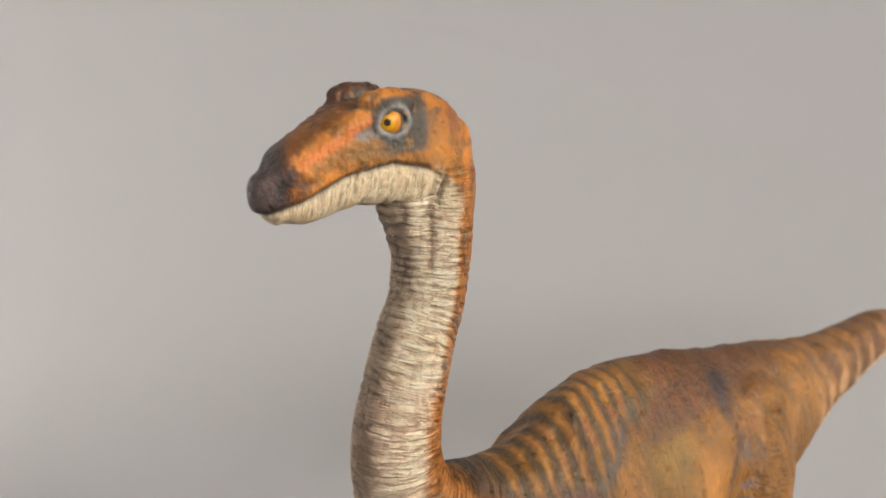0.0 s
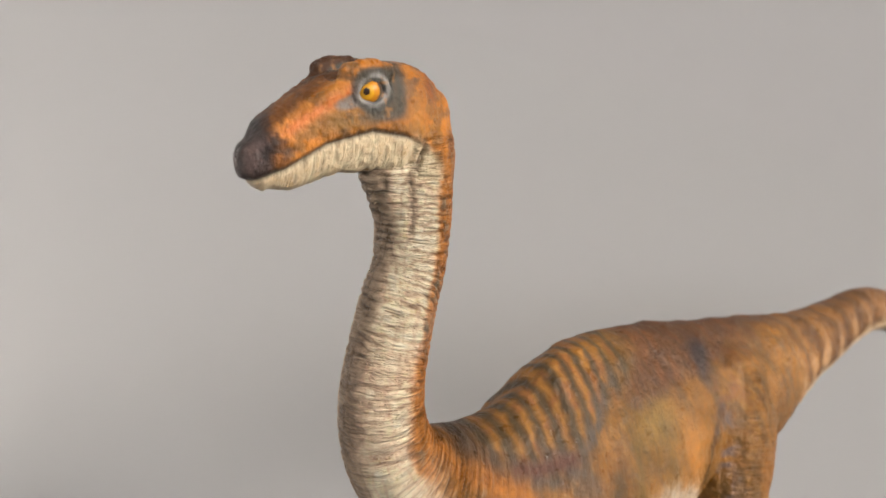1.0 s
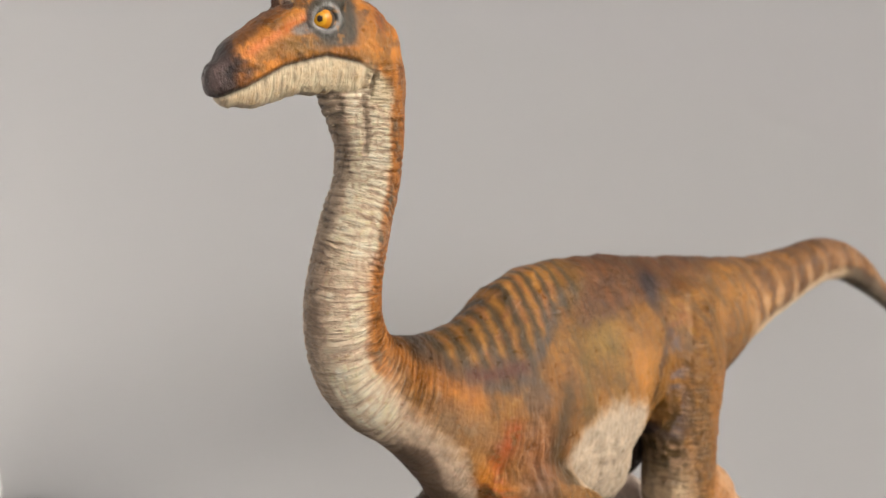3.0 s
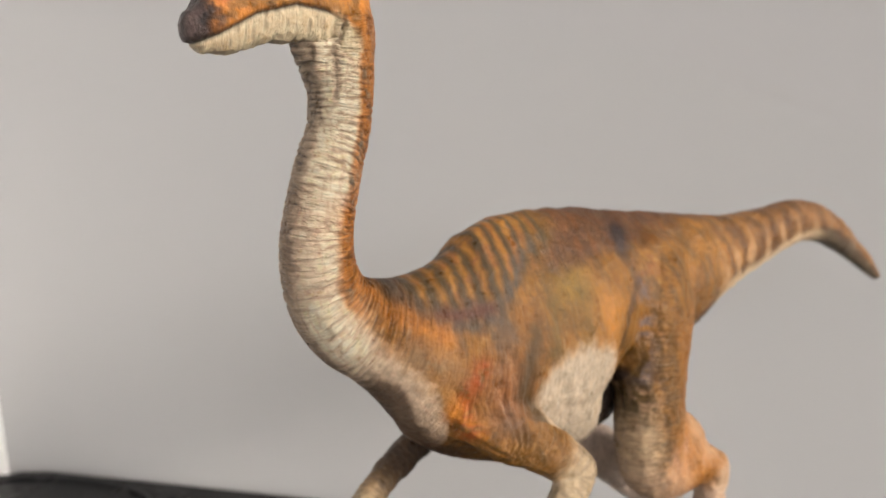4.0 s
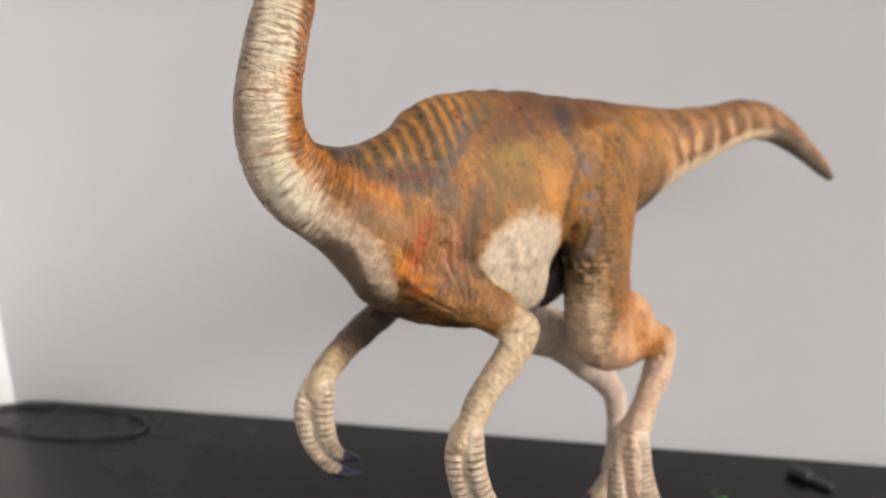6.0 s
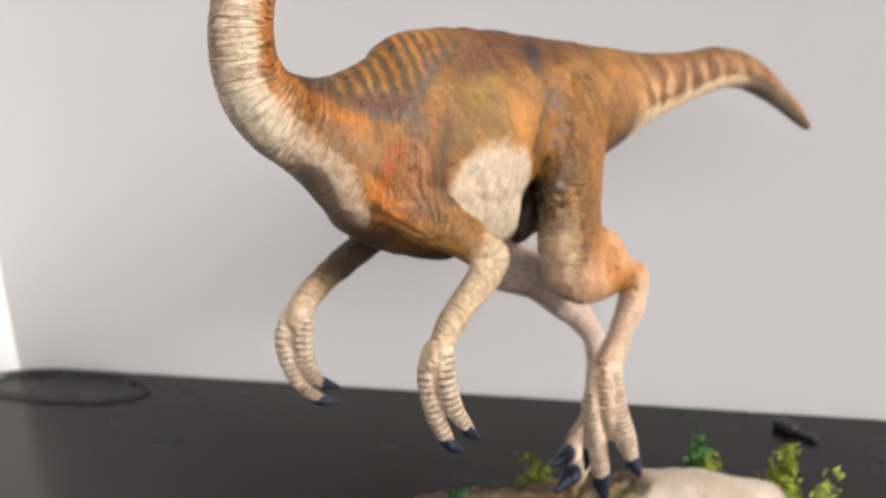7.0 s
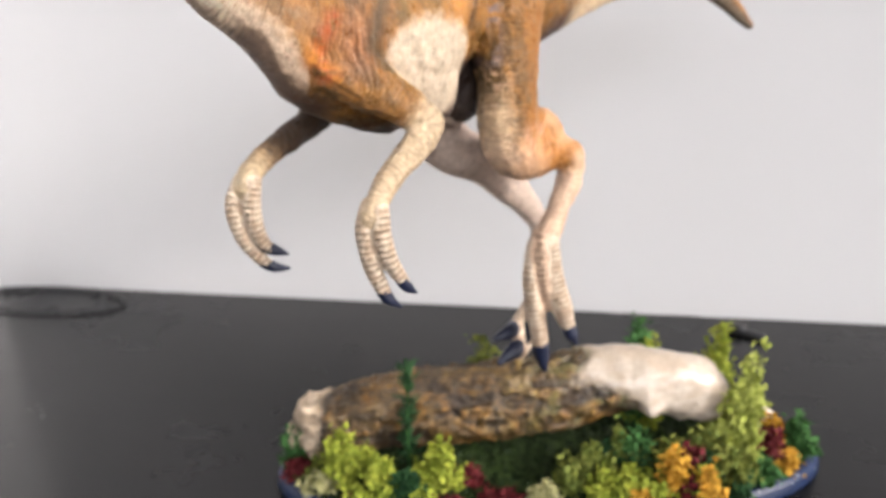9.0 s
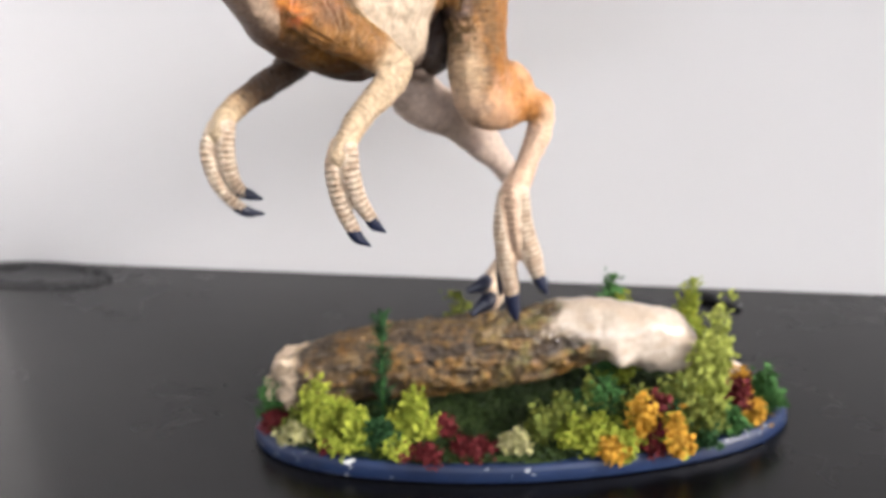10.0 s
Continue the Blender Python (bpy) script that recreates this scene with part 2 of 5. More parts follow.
trunk = Limb("trunk", [
    (-105.5, -49.4, 299.0, 5.5, 5.5), (-105.7, -49.2, 292.0, 7.2, 7.2), (-106.4, -48.6, 284.7, 8.2, 8.2), (-108.3, -47.2, 271.0, 8.0, 7.9),
    (-111.5, -46.2, 263.3, 8.5, 8.0), (-114.6, -45.0, 254.4, 8.8, 8.5), (-116.9, -44.0, 246.6, 9.1, 8.9), (-117.4, -43.4, 236.7, 9.7, 9.6),
    (-114.8, -43.2, 227.4, 10.9, 10.4), (-108.7, -43.2, 220.3, 12.8, 11.3), (-99.0, -43.2, 214.8, 15.8, 13.3), (-87.0, -41.8, 210.1, 24.6, 17.6),
    (-74.7, -43.0, 206.4, 33.8, 22.2), (-50.2, -46.6, 202.0, 39.8, 26.0), (-28.6, -47.6, 206.0, 34.2, 24.6), (-9.0, -48.4, 213.4, 23.3, 21.0),
    (15.8, -49.2, 209.6, 23.0, 21.0), (40.7, -50.0, 211.3, 17.0, 14.5), (60.1, -51.0, 212.9, 12.8, 11.1), (79.6, -53.0, 214.6, 10.6, 9.4),
    (102.3, -55.0, 216.7, 9.0, 8.0), (122.1, -54.5, 213.5, 7.4, 6.6), (136.3, -52.0, 205.3, 5.7, 5.3), (150.7, -50.0, 194.7, 4.0, 3.8),
    (161.4, -48.0, 185.7, 2.2, 2.2)], 2.0, upright=lambda s: sstep(-86, -54, s) * sstep(110, 50, s))
arm_near = Limb("arm_near", [(-82, -32, 197, 9, 7), (-76, -27, 190, 9.5, 7.5), (-64, -21, 181.5, 8.5, 6.5), (-55, -17.5, 174.5, 7, 6), (-50.5, -15.5, 169.5, 6.2, 5.6),
                           (-56, -13, 164.5, 5.4, 5.0), (-65, -10.5, 158.5, 4.6, 4.4), (-74, -8, 151.5, 4.2, 4.2), (-79, -6.5, 144, 4.0, 4.4)], 1.5)
arm_far = Limb("arm_far", [(-60, -70, 185, 7, 6), (-62, -69, 172, 7, 6), (-71, -66, 165.5, 5.8, 5.4), (-86, -62, 160, 4.8, 4.6), (-98.5, -57, 153.9, 4.4, 4.4), (-103, -55, 148, 4.0, 4.6)], 1.5)
fingers = [
    Limb("finger", [(-78.5, -8.5, 147, 3.4, 3.3), (-81, -7.8, 139, 3.5, 3.3), (-80.0, -6.3, 127, 3.2, 3.1), (-77.0, -4.5, 117.4, 2.5, 2.4)], 1.2),
    Limb("finger", [(-76.8, -4.8, 146, 3.3, 3.3), (-77.4, -3.2, 138, 3.3, 3.2), (-75.6, -1.9, 129, 3.0, 2.9), (-71.4, -1, 121.2, 2.3, 2.3)], 1.2),
    Limb("finger", [(-103, -58, 150, 3.4, 3.3), (-107, -57, 142, 3.5, 3.3), (-106, -55, 131, 3.2, 3.1), (-102, -53.5, 123, 2.6, 2.5), (-98.4, -53, 119, 2.3, 2.2)], 1.2),
    Limb("finger", [(-100.8, -53.2, 150, 3.3, 3.3), (-102.7, -51.6, 140, 3.4, 3.3), (-101.4, -51.0, 131, 3.0, 3.0), (-98.6, -50.3, 126, 2.4, 2.4)], 1.2)]
leg_near = Limb("leg_near", [(4, -40, 219, 16, 11), (-0.5, -36, 207, 16.5, 13.5), (-3.0, -33, 193, 14.2, 13), (-4.2, -30, 177, 11.8, 11.6), (-5.6, -27.5, 163, 12.2, 10.8), (-3.8, -26, 152.2, 11.4, 9.8),
                           (4, -25, 149, 9.6, 8.8), (12.5, -23, 149.4, 7.8, 7.5), (19.8, -21.5, 147.2, 6.4, 6.2), (21.3, -21, 142.2, 5.6, 5.6), (18.8, -20, 136, 5.0, 5.0),
                           (14.2, -19, 128.5, 4.6, 4.8), (8, -17.5, 121, 4.7, 5.3), (2, -16, 114, 4.8, 6.0), (0.6, -15.2, 107, 4.4, 6.2), (1.2, -14.0, 98, 4.2, 6.2), (2.2, -12.5, 90, 3.0, 4.6)], 1.5)
leg_far = Limb("leg_far", [(0, -63, 200, 15, 11), (-10, -64, 178, 14, 11), (-15, -64, 158, 12, 10), (-8, -63, 147, 11, 9.5), (8, -61, 138, 9.5, 8.5), (20, -59, 126, 7.8, 7.2), (29.5, -56.5, 114, 5.4, 5.4),
                         (33, -54, 105, 4.4, 4.6), (31, -50.5, 92, 4.0, 4.4), (26, -47, 80, 4.0, 4.8), (22, -44.5, 74, 3.8, 5.0)], 1.5)
toes = [
    Limb("toe", [(0.5, -17, 114, 4.4, 4.2), (-2.2, -16.5, 101, 4.4, 4.3), (-1.6, -15.2, 86, 4.0, 3.9), (-0.2, -14.4, 75, 3.6, 3.5), (0.4, -14, 70, 3.0, 3.0)], 1.2),
    Limb("toe", [(3.5, -13, 115, 4.0, 3.8), (3.8, -11.0, 101, 4.3, 4.1), (5.8, -8.0, 89, 4.4, 4.2), (7.4, -5.8, 81, 3.0, 3.0)], 1.2),
    Limb("toe", [(1.5, -18.5, 112, 3.6, 3.6), (0.8, -20.5, 100, 3.8, 3.7), (2.0, -22.5, 88, 3.1, 3.0), (3.0, -24, 79, 2.8, 2.8)], 1.2),
    Limb("toe", [(24, -46, 77, 4.0, 4.0), (14, -41, 72, 4.4, 4.2), (3.5, -36, 69.5, 3.6, 3.6)], 1.2),
    Limb("toe", [(23, -44, 75, 4.0, 4.0), (11, -36, 66.5, 4.8, 4.8), (2.0, -30.5, 63, 4.2, 4.2)], 1.2),
    Limb("toe", [(25, -48, 75, 3.4, 3.4), (24, -52, 68, 3.2, 3.2), (21, -54, 63, 2.7, 2.7)], 1.2)]
claws = [
    Limb("claw", [(-77.4, -4.6, 118.0, 2.4, 2.3), (-75.6, -4, 114.8, 2.1, 2.0), (-71.7, -3.2, 111.4, 0.5, 0.5)], 0.7),
    Limb("claw", [(-72.0, -1, 122.0, 2.3, 2.2), (-70.2, -1, 119.0, 2.0, 1.9), (-66.6, -1, 116.0, 0.5, 0.5)], 0.7),
    Limb("claw", [(-99.6, -53.2, 119.6, 2.2, 2.1), (-96, -52.6, 117.2, 2.0, 1.9), (-90.3, -52, 115.6, 0.5, 0.5)], 0.7),
    Limb("claw", [(-99.4, -50.4, 126.6, 2.3, 2.2), (-96, -50.2, 124.4, 2.1, 2.0), (-91.2, -50, 122.0, 0.5, 0.5)], 0.7),
    Limb("claw", [(0.2, -14.2, 72, 3.5, 3.4), (0.8, -14.6, 67, 3.4, 3.2), (2.0, -14, 60.5, 1.4, 1.4)], 0.8),
    Limb("claw", [(7.0, -6, 82, 2.7, 2.7), (8.2, -5.0, 78, 2.9, 2.8), (9.8, -4, 73.6, 1.2, 1.2)], 0.8),
    Limb("claw", [(3.0, -24, 80, 2.8, 2.7), (3.0, -24.5, 75, 2.5, 2.4), (2, -25, 68, 0.6, 0.6)], 0.8),
    Limb("claw", [(4.2, -36.8, 70, 3.5, 3.4), (-0.5, -34.5, 70.2, 3.3, 3.1), (-7.4, -34.6, 69.2, 1.4, 1.4)], 0.8),
    Limb("claw", [(2.6, -31, 63.6, 4.0, 3.9), (-2.5, -29.6, 63.5, 3.6, 3.4), (-9.4, -29.2, 60.8, 1.6, 1.6)], 0.8),
    Limb("claw", [(21.5, -53.6, 64, 2.8, 2.7), (19, -55, 60, 2.4, 2.3), (15, -56, 56, 0.6, 0.6)], 0.8)]

HEADROWS = [(-142.0, MID, 295.0, 5.7, 4.7), (-140.2, MID, 295.7, 7.2, 5.7), (-138.0, MID, 296.7, 8.2, 6.3), (-133, MID, 299.0, 8.9, 6.9), (-127, MID, 301.4, 10.1, 7.6),
            (-120, MID, 302.0, 10.9, 8.4), (-113, MID, 302.0, 12.0, 8.5), (-108, MID, 301.2, 10.9, 8.1), (-105.9, MID, 300.6, 9.0, 7.2)]
head = Limb("head", HEADROWS, 1.5)
throat = Limb("throat", [(-114.0, MID, 296, 6.2, 5.5), (-113.2, MID, 291, 5.9, 5.8), (-111.8, MID + 0.4, 286, 5.4, 6.0), (-110.2, MID + 1, 280, 5.2, 6.2), (-109.5, MID + 2, 271, 5.2, 6.0)], 1.5)
EYES = [(-121.3, MID + k * 6.9, 308.9) for k in (1, -1)]


def muzzle_pieces():
    pieces = [head.mesh(48, 2.5)]
    pieces.append(Limb("nape", [(-106.6, MID, 302, 7.4, 7.6), (-105.5, MID, 296, 8.2, 8.2), (-105.6, MID, 288, 8.3, 8.2), (-106.0, MID, 284, 7.8, 7.8)], 1.5).mesh(40))
    pieces.append(throat.mesh(32))
    for k in (1, -1):
        pieces.append(ellipsoid((-121.5, MID + k * 6.0, 312.4), (6.4, 2.5, 2.6)))
        # ridge from the brow to the nose
        pieces.append(Limb("ridge", [(-122, MID + k * 6.2, 311.8, 2.4, 2.0), (-129, MID + k * 5.4, 307.9, 2.2, 1.9), (-137, MID + k * 4.2, 301.6, 1.7, 1.7)], 1.0).mesh(16))
        ring = [(EYES[0][0] + 3.3 * math.cos(a) * 1.1 - 0.3 * math.sin(2 * a), MID + k * 7.6, EYES[0][2] + 2.55 * math.sin(a), 0.75 + 0.3 * math.sin(a), 0.8) for a in np.linspace(0, 2 * math.pi, 17)]
        pieces.append(Limb("lid", ring, 0.7).mesh(12))
    return pieces


def throat_grooves(co, nrm):
    """Two upright grooves under the jaw, on each side."""
    s, n, z = co.T
    total = np.zeros(len(co))
    for line, depth in (((-116.4, -116.4, -117.0, -116.6), 0.55), ((-111.0, -111.2, -111.6, -112.2), 0.7)):
        at = np.interp(z, [278, 283, 288, 293], line[::-1])
        total += depth * np.exp(-((s - at + 0.5 * (vnoise(co / 1.3, 81) - 0.5)) / 0.6) ** 2) * sstep(275, 280, z) * sstep(292.6, 290.4, z)
    total = total * (np.abs(n - MID) > 1.5)
    return co - nrm * (0.8 * total)[:, None], np.clip(total, 0, 1)


def head_skin():
    co, faces = fused(muzzle_pieces(), 0.34)
    co = relaxed(co, faces, np.ones(len(co)), 5)
    s, n, z = co.T
    lat = n - MID
    mouth = np.interp(s, [-150, -147, -139.4, -130.7, -121, -113.2, -110], [290.8, 291.4, 294.6, 299.1, 301.2, 299.6, 298.2])
    below = sstep(0.35, -0.5, z - mouth) * sstep(-109, -112, s)
    nrm = normals_of(co, faces)
    crease = np.exp(-((z - mouth) / 0.62) ** 2) * sstep(-110.5, -113, s)
    sign = 1.0 if np.mean((nrm * (co - co.mean(0))).sum(1)) > 0 else -1.0
    nrm *= sign
    co = co - nrm * (0.55 * below + 0.6 * crease)[:, None]
    # nostril
    nd = np.sqrt(((s + 138.2) / 1.5) ** 2 + ((z - 298.4) / 0.9) ** 2) + (np.abs(lat) < 1.5) * 9
    co = co - nrm * (0.5 * np.exp(-nd ** 2) * (lat > 0))[:, None]
    # wrinkles of the jaw, pores and folds elsewhere
    w = vnoise(np.c_[s / 0.9, z / 4.0, n / 3], 3) - 0.5
    rough = fbm(co / 1.1, 5) - 0.5
    co = co + nrm * (0.42 * w * below + 0.62 * rough * (1 - 0.5 * sstep(-134, -139, s)) + 0.16 * (vnoise(np.c_[s / 0.55, z / 2.2, n / 2.2], 6) - 0.5))[:, None]
    jaw = np.interp(s, [-121, -113, -110, -108.5], [290.6, 291.0, 293.0, 297.0])
    co = co - nrm * (1.7 * np.exp(-((z - jaw + 0.4) / 1.1) ** 2) * sstep(-123, -119, s) * sstep(-107.5, -109, s))[:, None]
    co, groove = throat_grooves(co, nrm)
    # paint
    O, B, CR, GR, DK = np.array((0.56, 0.20, 0.028)), np.array((0.19, 0.072, 0.026)), np.array((0.75, 0.60, 0.385)), np.array((0.17, 0.16, 0.14)), np.array((0.062, 0.043, 0.042))
    m1, m2 = fbm(co / 5, 11), fbm(co / 2.2, 12)
    col = O * (0.75 + 0.5 * m1)[:, None]
    def lay(c, a):
        nonlocal col
        a = np.clip(a, 0, 1)[:, None]
        col = col * (1 - a) + np.asarray(c) * a
    lay((0.34, 0.16, 0.045), sstep(0.45, 0.62, m2) * 0.7)
    lay((0.25, 0.16, 0.05), np.exp(-(((s + 128) / 6.0) ** 2 + ((z - 303.3) / 2.2) ** 2)) * 0.75)
    lay((0.70, 0.21, 0.055), np.exp(-((z - np.interp(s, [-140, -129, -121], [301, 307.4, 311.4])) / 1.3) ** 2) * sstep(-119, -123, s) * sstep(-141, -137, s) * (np.abs(lat) > 3) * 0.9)
    top = sstep(5.2, 3.6, np.abs(lat)) * sstep(0.5, 2.5, z - (head_top(s) - 3.2))
    lay(B, top * sstep(-112, -118, s) * (0.45 + 0.6 * m2))
    lay(B * 0.6, (lat < 0) * sstep(309, 311.5, z) * sstep(-112, -116, s))
    # dark muzzle
    lay(DK, sstep(-136.5, -141.5, s + 1.2 * (m1 - 0.5) * 6 + 0.40 * (z - 297)) * 0.97)
    lay((0.19, 0.125, 0.11), sstep(-137, -142, s) * sstep(0.40, 0.58, m2) * sstep(303, 298, z) * 0.85)
    lay((0.025, 0.018, 0.018), sstep(-137, -141, s) * sstep(0.5, 0.66, fbm(co / 1.5, 16)) * 0.7)
    # bands behind the eye
    lay(GR * 0.8, np.exp(-((s + 114.6 - 0.1 * (z - 308)) / 1.6) ** 2) * sstep(302.5, 305, z) * 0.8)
    lay((0.07, 0.055, 0.035), np.exp(-(((s + 116) / 4.5) ** 2 + ((z - 312.6) / 1.5) ** 2)) * (0.4 + 0.6 * (m2 > 0.5)) * 0.8)
    lay((0.2, 0.045, 0.03), np.exp(-(((s + 106.5) / 1.8) ** 2 + ((z - 309) / 3.5) ** 2)) * 0.55)
    # grey eye patch with a corner towards the nose
    for e in EYES:
        side = (lat * (e[1] - MID) > 0)
        de = np.sqrt(((s - e[0] - 0.2) / 5.0) ** 2 + ((z - e[2] - 0.2) / 4.6) ** 2)
        dk = (np.abs((s - e[0] - 2.6) / 5.2) ** 4 + np.abs((z - e[2] + 0.6) / 5.2) ** 4) ** 0.25
        lay((0.085, 0.085, 0.065), sstep(1.05, 0.75, dk + 0.10 * (m2 - 0.5)) * side * 0.85)
        lay((0.10, 0.10, 0.085), sstep(1.08, 0.85, de) * side * 0.9)
        dt = np.sqrt(((s - e[0] + 4.4 - 0.9 * (z - e[2] + 1.9)) / 3.4) ** 2 + ((z - e[2] + 1.9) / 1.7) ** 2)
        lay((0.27, 0.24, 0.215), sstep(1.15, 0.6, dt) * side * (0.6 + 0.5 * m2))
        lay((0.33, 0.315, 0.295), sstep(0.85, 0.62, de) * side * (0.6 + 0.5 * m2))
        lay((0.05, 0.05, 0.04), sstep(0.58, 0.50, de) * side * 0.7)
        lay((0.13, 0.125, 0.1), np.exp(-(((s + 119) / 5) ** 2 + ((z - 303.7) / 1.0) ** 2)) * side * 0.8)
    lay((0.10, 0.055, 0.03), sstep(0.60, 0.75, fbm(co / 1.1, 14)) * 0.3)
    lay((0.62, 0.27, 0.06), sstep(0.62, 0.75, fbm(co / 1.3, 15)) * sstep(-140, -135, s) * 0.45)
    lum = col.mean(1)
    col = col * (0.62 + 0.38 * sstep(0.10, 0.32, lum))[:, None]
    lay(CR, below)
    lay((0.30, 0.24, 0.15), below * sstep(0.50, 0.30, vnoise(np.c_[s / 0.9, z / 4.0, n / 3], 3)) * 0.32)
    lay((0.06, 0.05, 0.035), np.exp(-(((s + 124) / 3) ** 2 + ((z - 312.0) / 1.6) ** 2)) * sstep(0.4, 0.55, m2) * 0.8)
    lay((0.10, 0.05, 0.03), np.exp(-(((s + 109.5) / 3) ** 2 + ((z - 311) / 3) ** 2)) * sstep(0.42, 0.58, m2) * 0.8)
    lay((0.58, 0.26, 0.06), np.exp(-(((s + 111) / 2) ** 2 + ((z - 304) / 4) ** 2)) * 0.5)
    lay((0.035, 0.028, 0.025), crease * 0.85 * sstep(-150, -146, s))
    # throat and neck root
    neck = sstep(-108.5, -106.5, s + 0.12 * (292 - z))
    v = (s + 105) / 8.3
    lay(CR * 0.95, sstep(299, 294.5, z + 0.9 * (s + 108) + 3 * (m2 - 0.5)) * sstep(-113, -110, s))
    lay((0.52, 0.195, 0.034), sstep(-0.08, 0.24, v + 0.30 * (fbm(co / 5, 32) - 0.5) + 0.10 * (fbm(co / 2, 33) - 0.5)) * sstep(304, 298, z))
    lay((0.46, 0.27, 0.17), sstep(0.1, 0.4, v) * sstep(304, 298, z) * sstep(0.4, 0.6, fbm(co / 5, 32)) * 0.4)
    lay((0.20, 0.075, 0.035), sstep(0.0, 0.3, v) * sstep(0.52, 0.64, m2) * sstep(312, 300, z) * 0.6)
    # shadow under the jaw's edge and in the throat grooves, put into the paint
    jawline = np.interp(s, [-121, -113, -110, -108.5], [290.6, 291.0, 293.0, 297.0])
    lay((0.14, 0.09, 0.055), np.exp(-((z - jawline + 0.3) / 0.9) ** 2) * sstep(-123, -119, s) * sstep(-107.5, -109, s) * 0.85)
    lay((0.16, 0.11, 0.075), groove * 0.7)
    lay((0.02, 0.018, 0.015), np.exp(-nd ** 2 * 1.2) * 0.8)
    inside = np.minimum(s + 111.5, 300 - z)
    along = np.where(inside > 0, 304 - z, s + 150)
    around = np.where(inside > 0, np.arctan2(lat, s + 105), np.arctan2(lat, z - 300.5))
    wr = np.where(inside > 0, 0.9, 0.08 + 0.22 * below) * sstep(0.0, 1.3, np.abs(inside))
    return co, faces, col, along, around, wr, np.zeros(len(co))


def head_top(s):
    return np.interp(s, head.c[:, 0], head.c[:, 2] + head.rv)


def body_skin():
    limbs = [trunk, arm_near, arm_far, leg_near, leg_far] + fingers + toes
    pieces = [trunk.mesh(64, 2.1, lambda c: 0.42 * float(sstep(-104, -84, c[0]) * sstep(40, 10, c[0])))] + [l.mesh(36) for l in limbs[1:5]] + [l.mesh(24) for l in limbs[5:]]
    pieces.append(ellipsoid((-30, -37, 206), (13, 10, 20)))
    pieces.append(ellipsoid((9, -29.5, 156), (13, 9.5, 10.5)))
    pieces.append(ellipsoid((-35, -38, 181), (12, 12.5, 17)))
    pieces.append(ellipsoid((-15, -49, 173), (14, 10, 13)))
    pieces.append(throat.mesh(32))
    pieces.append(ellipsoid((-18, -50, 184), (17, 11, 19)))
    co, faces = fused(pieces, 0.43)
    # blend the limb roots into the body
    w = np.full(len(co), 0.12)
    for c, r in (((-78, -26, 192), 16), ((-2, -30, 214), 26), ((-30, -28, 208), 18), ((-64, -66, 178), 14), ((-2, -63, 190), 20), ((12, -25, 155), 17), ((-34, -30, 180), 14)):
        d = np.linalg.norm(co - np.array(c), axis=1)
        w = np.maximum(w, sstep(r, r * 0.5, d))
    w = np.maximum(w * sstep(231, 221, co[:, 2]), 0.12)
    co = relaxed(co, faces, w, 75)
    # nearest limb for every point
    cs = np.vstack([l.c for l in limbs])
    rs = np.concatenate([np.minimum(l.rv, l.rw) * 0.5 + np.maximum(l.rv, l.rw) * 0.5 for l in limbs])
    ids = np.concatenate([np.full(len(l.c), k) for k, l in enumerate(limbs)])
    al = np.concatenate([l.along for l in limbs])
    T, L, V = (np.vstack([getattr_(l, k) for l in limbs]) for k in "tlv")
    near = np.empty(len(co), np.int64)
    for a in range(0, len(co), 20000):
        d = np.sqrt(((co[a:a + 20000, None, :] - cs[None]) ** 2).sum(2)) - rs[None]
        near[a:a + 20000] = d.argmin(1)
    off = co - cs[near]
    pid, along = ids[near], al[near] + (off * T[near]).sum(1)
    around = np.arctan2((off * L[near]).sum(1), (off * V[near]).sum(1))
    dors = np.cos(around)
    nrm = normals_of(co, faces)
    out = (off * nrm).sum(1)
    nrm *= 1.0 if out.mean() > 0 else -1.0
    s, n, z = co.T
    is_trunk = pid == 0
    neckw = is_trunk * sstep(-84, -98, s)
    zc, hv, hw = (np.interp(s, trunk.c[60:, 0], k[60:]) for k in (trunk.c[:, 2], trunk.rv, trunk.rw))
    nc = np.interp(s, trunk.c[60:, 0], trunk.c[60:, 1])
    body_dors = np.cos(np.arctan2((n - nc) / hw, (z - zc) / hv))
    digit = pid >= 5
    # no folds where one limb's measure meets another's
    ea = np.concatenate([faces[:, k] for k in range(4)])
    eb = np.concatenate([faces[:, (k + 1) % 4] for k in range(4)])
    seam = np.zeros(len(co))
    jump = (pid[ea] != pid[eb]) | (np.abs(along[ea] - along[eb]) > 3)
    seam[ea[jump]] = 1
    seam[eb[jump]] = 1
    for _ in range(7):
        spread = np.zeros(len(co))
        np.maximum.at(spread, ea, seam[eb] * 0.86)
        np.maximum.at(spread, eb, seam[ea] * 0.86)
        seam = np.maximum(seam, spread)
    calm = 1 - sstep(0.35, 0.85, seam)
    # folds and muscles
    warp = 1.6 * (fbm(co / 3.5, 24, 2) - 0.5)
    def creases(u, v, seed, width):
        return np.exp(-((vnoise(np.c_[u, v, pid * 5.0], seed) - 0.5) / width) ** 2)
    turn = (along + 3.2 * (fbm(co / 4.5, 24, 2) - 0.5) + 0.5 * np.sin(around * 2 + along * 0.3)) / 2.05
    fold = np.exp(-((turn - np.floor(turn) - 0.5) / 0.17) ** 2)
    ring = fold * (0.25 + 0.75 * sstep(0.32, 0.56, vnoise(np.c_[along / 2.6, around * 2.2, pid * 5.0], 21)))
    net = creases((along + 2 * warp) / 1.8, around * 5.0, 22, 0.09)
    lump = fbm(co / 9, 23) - 0.5
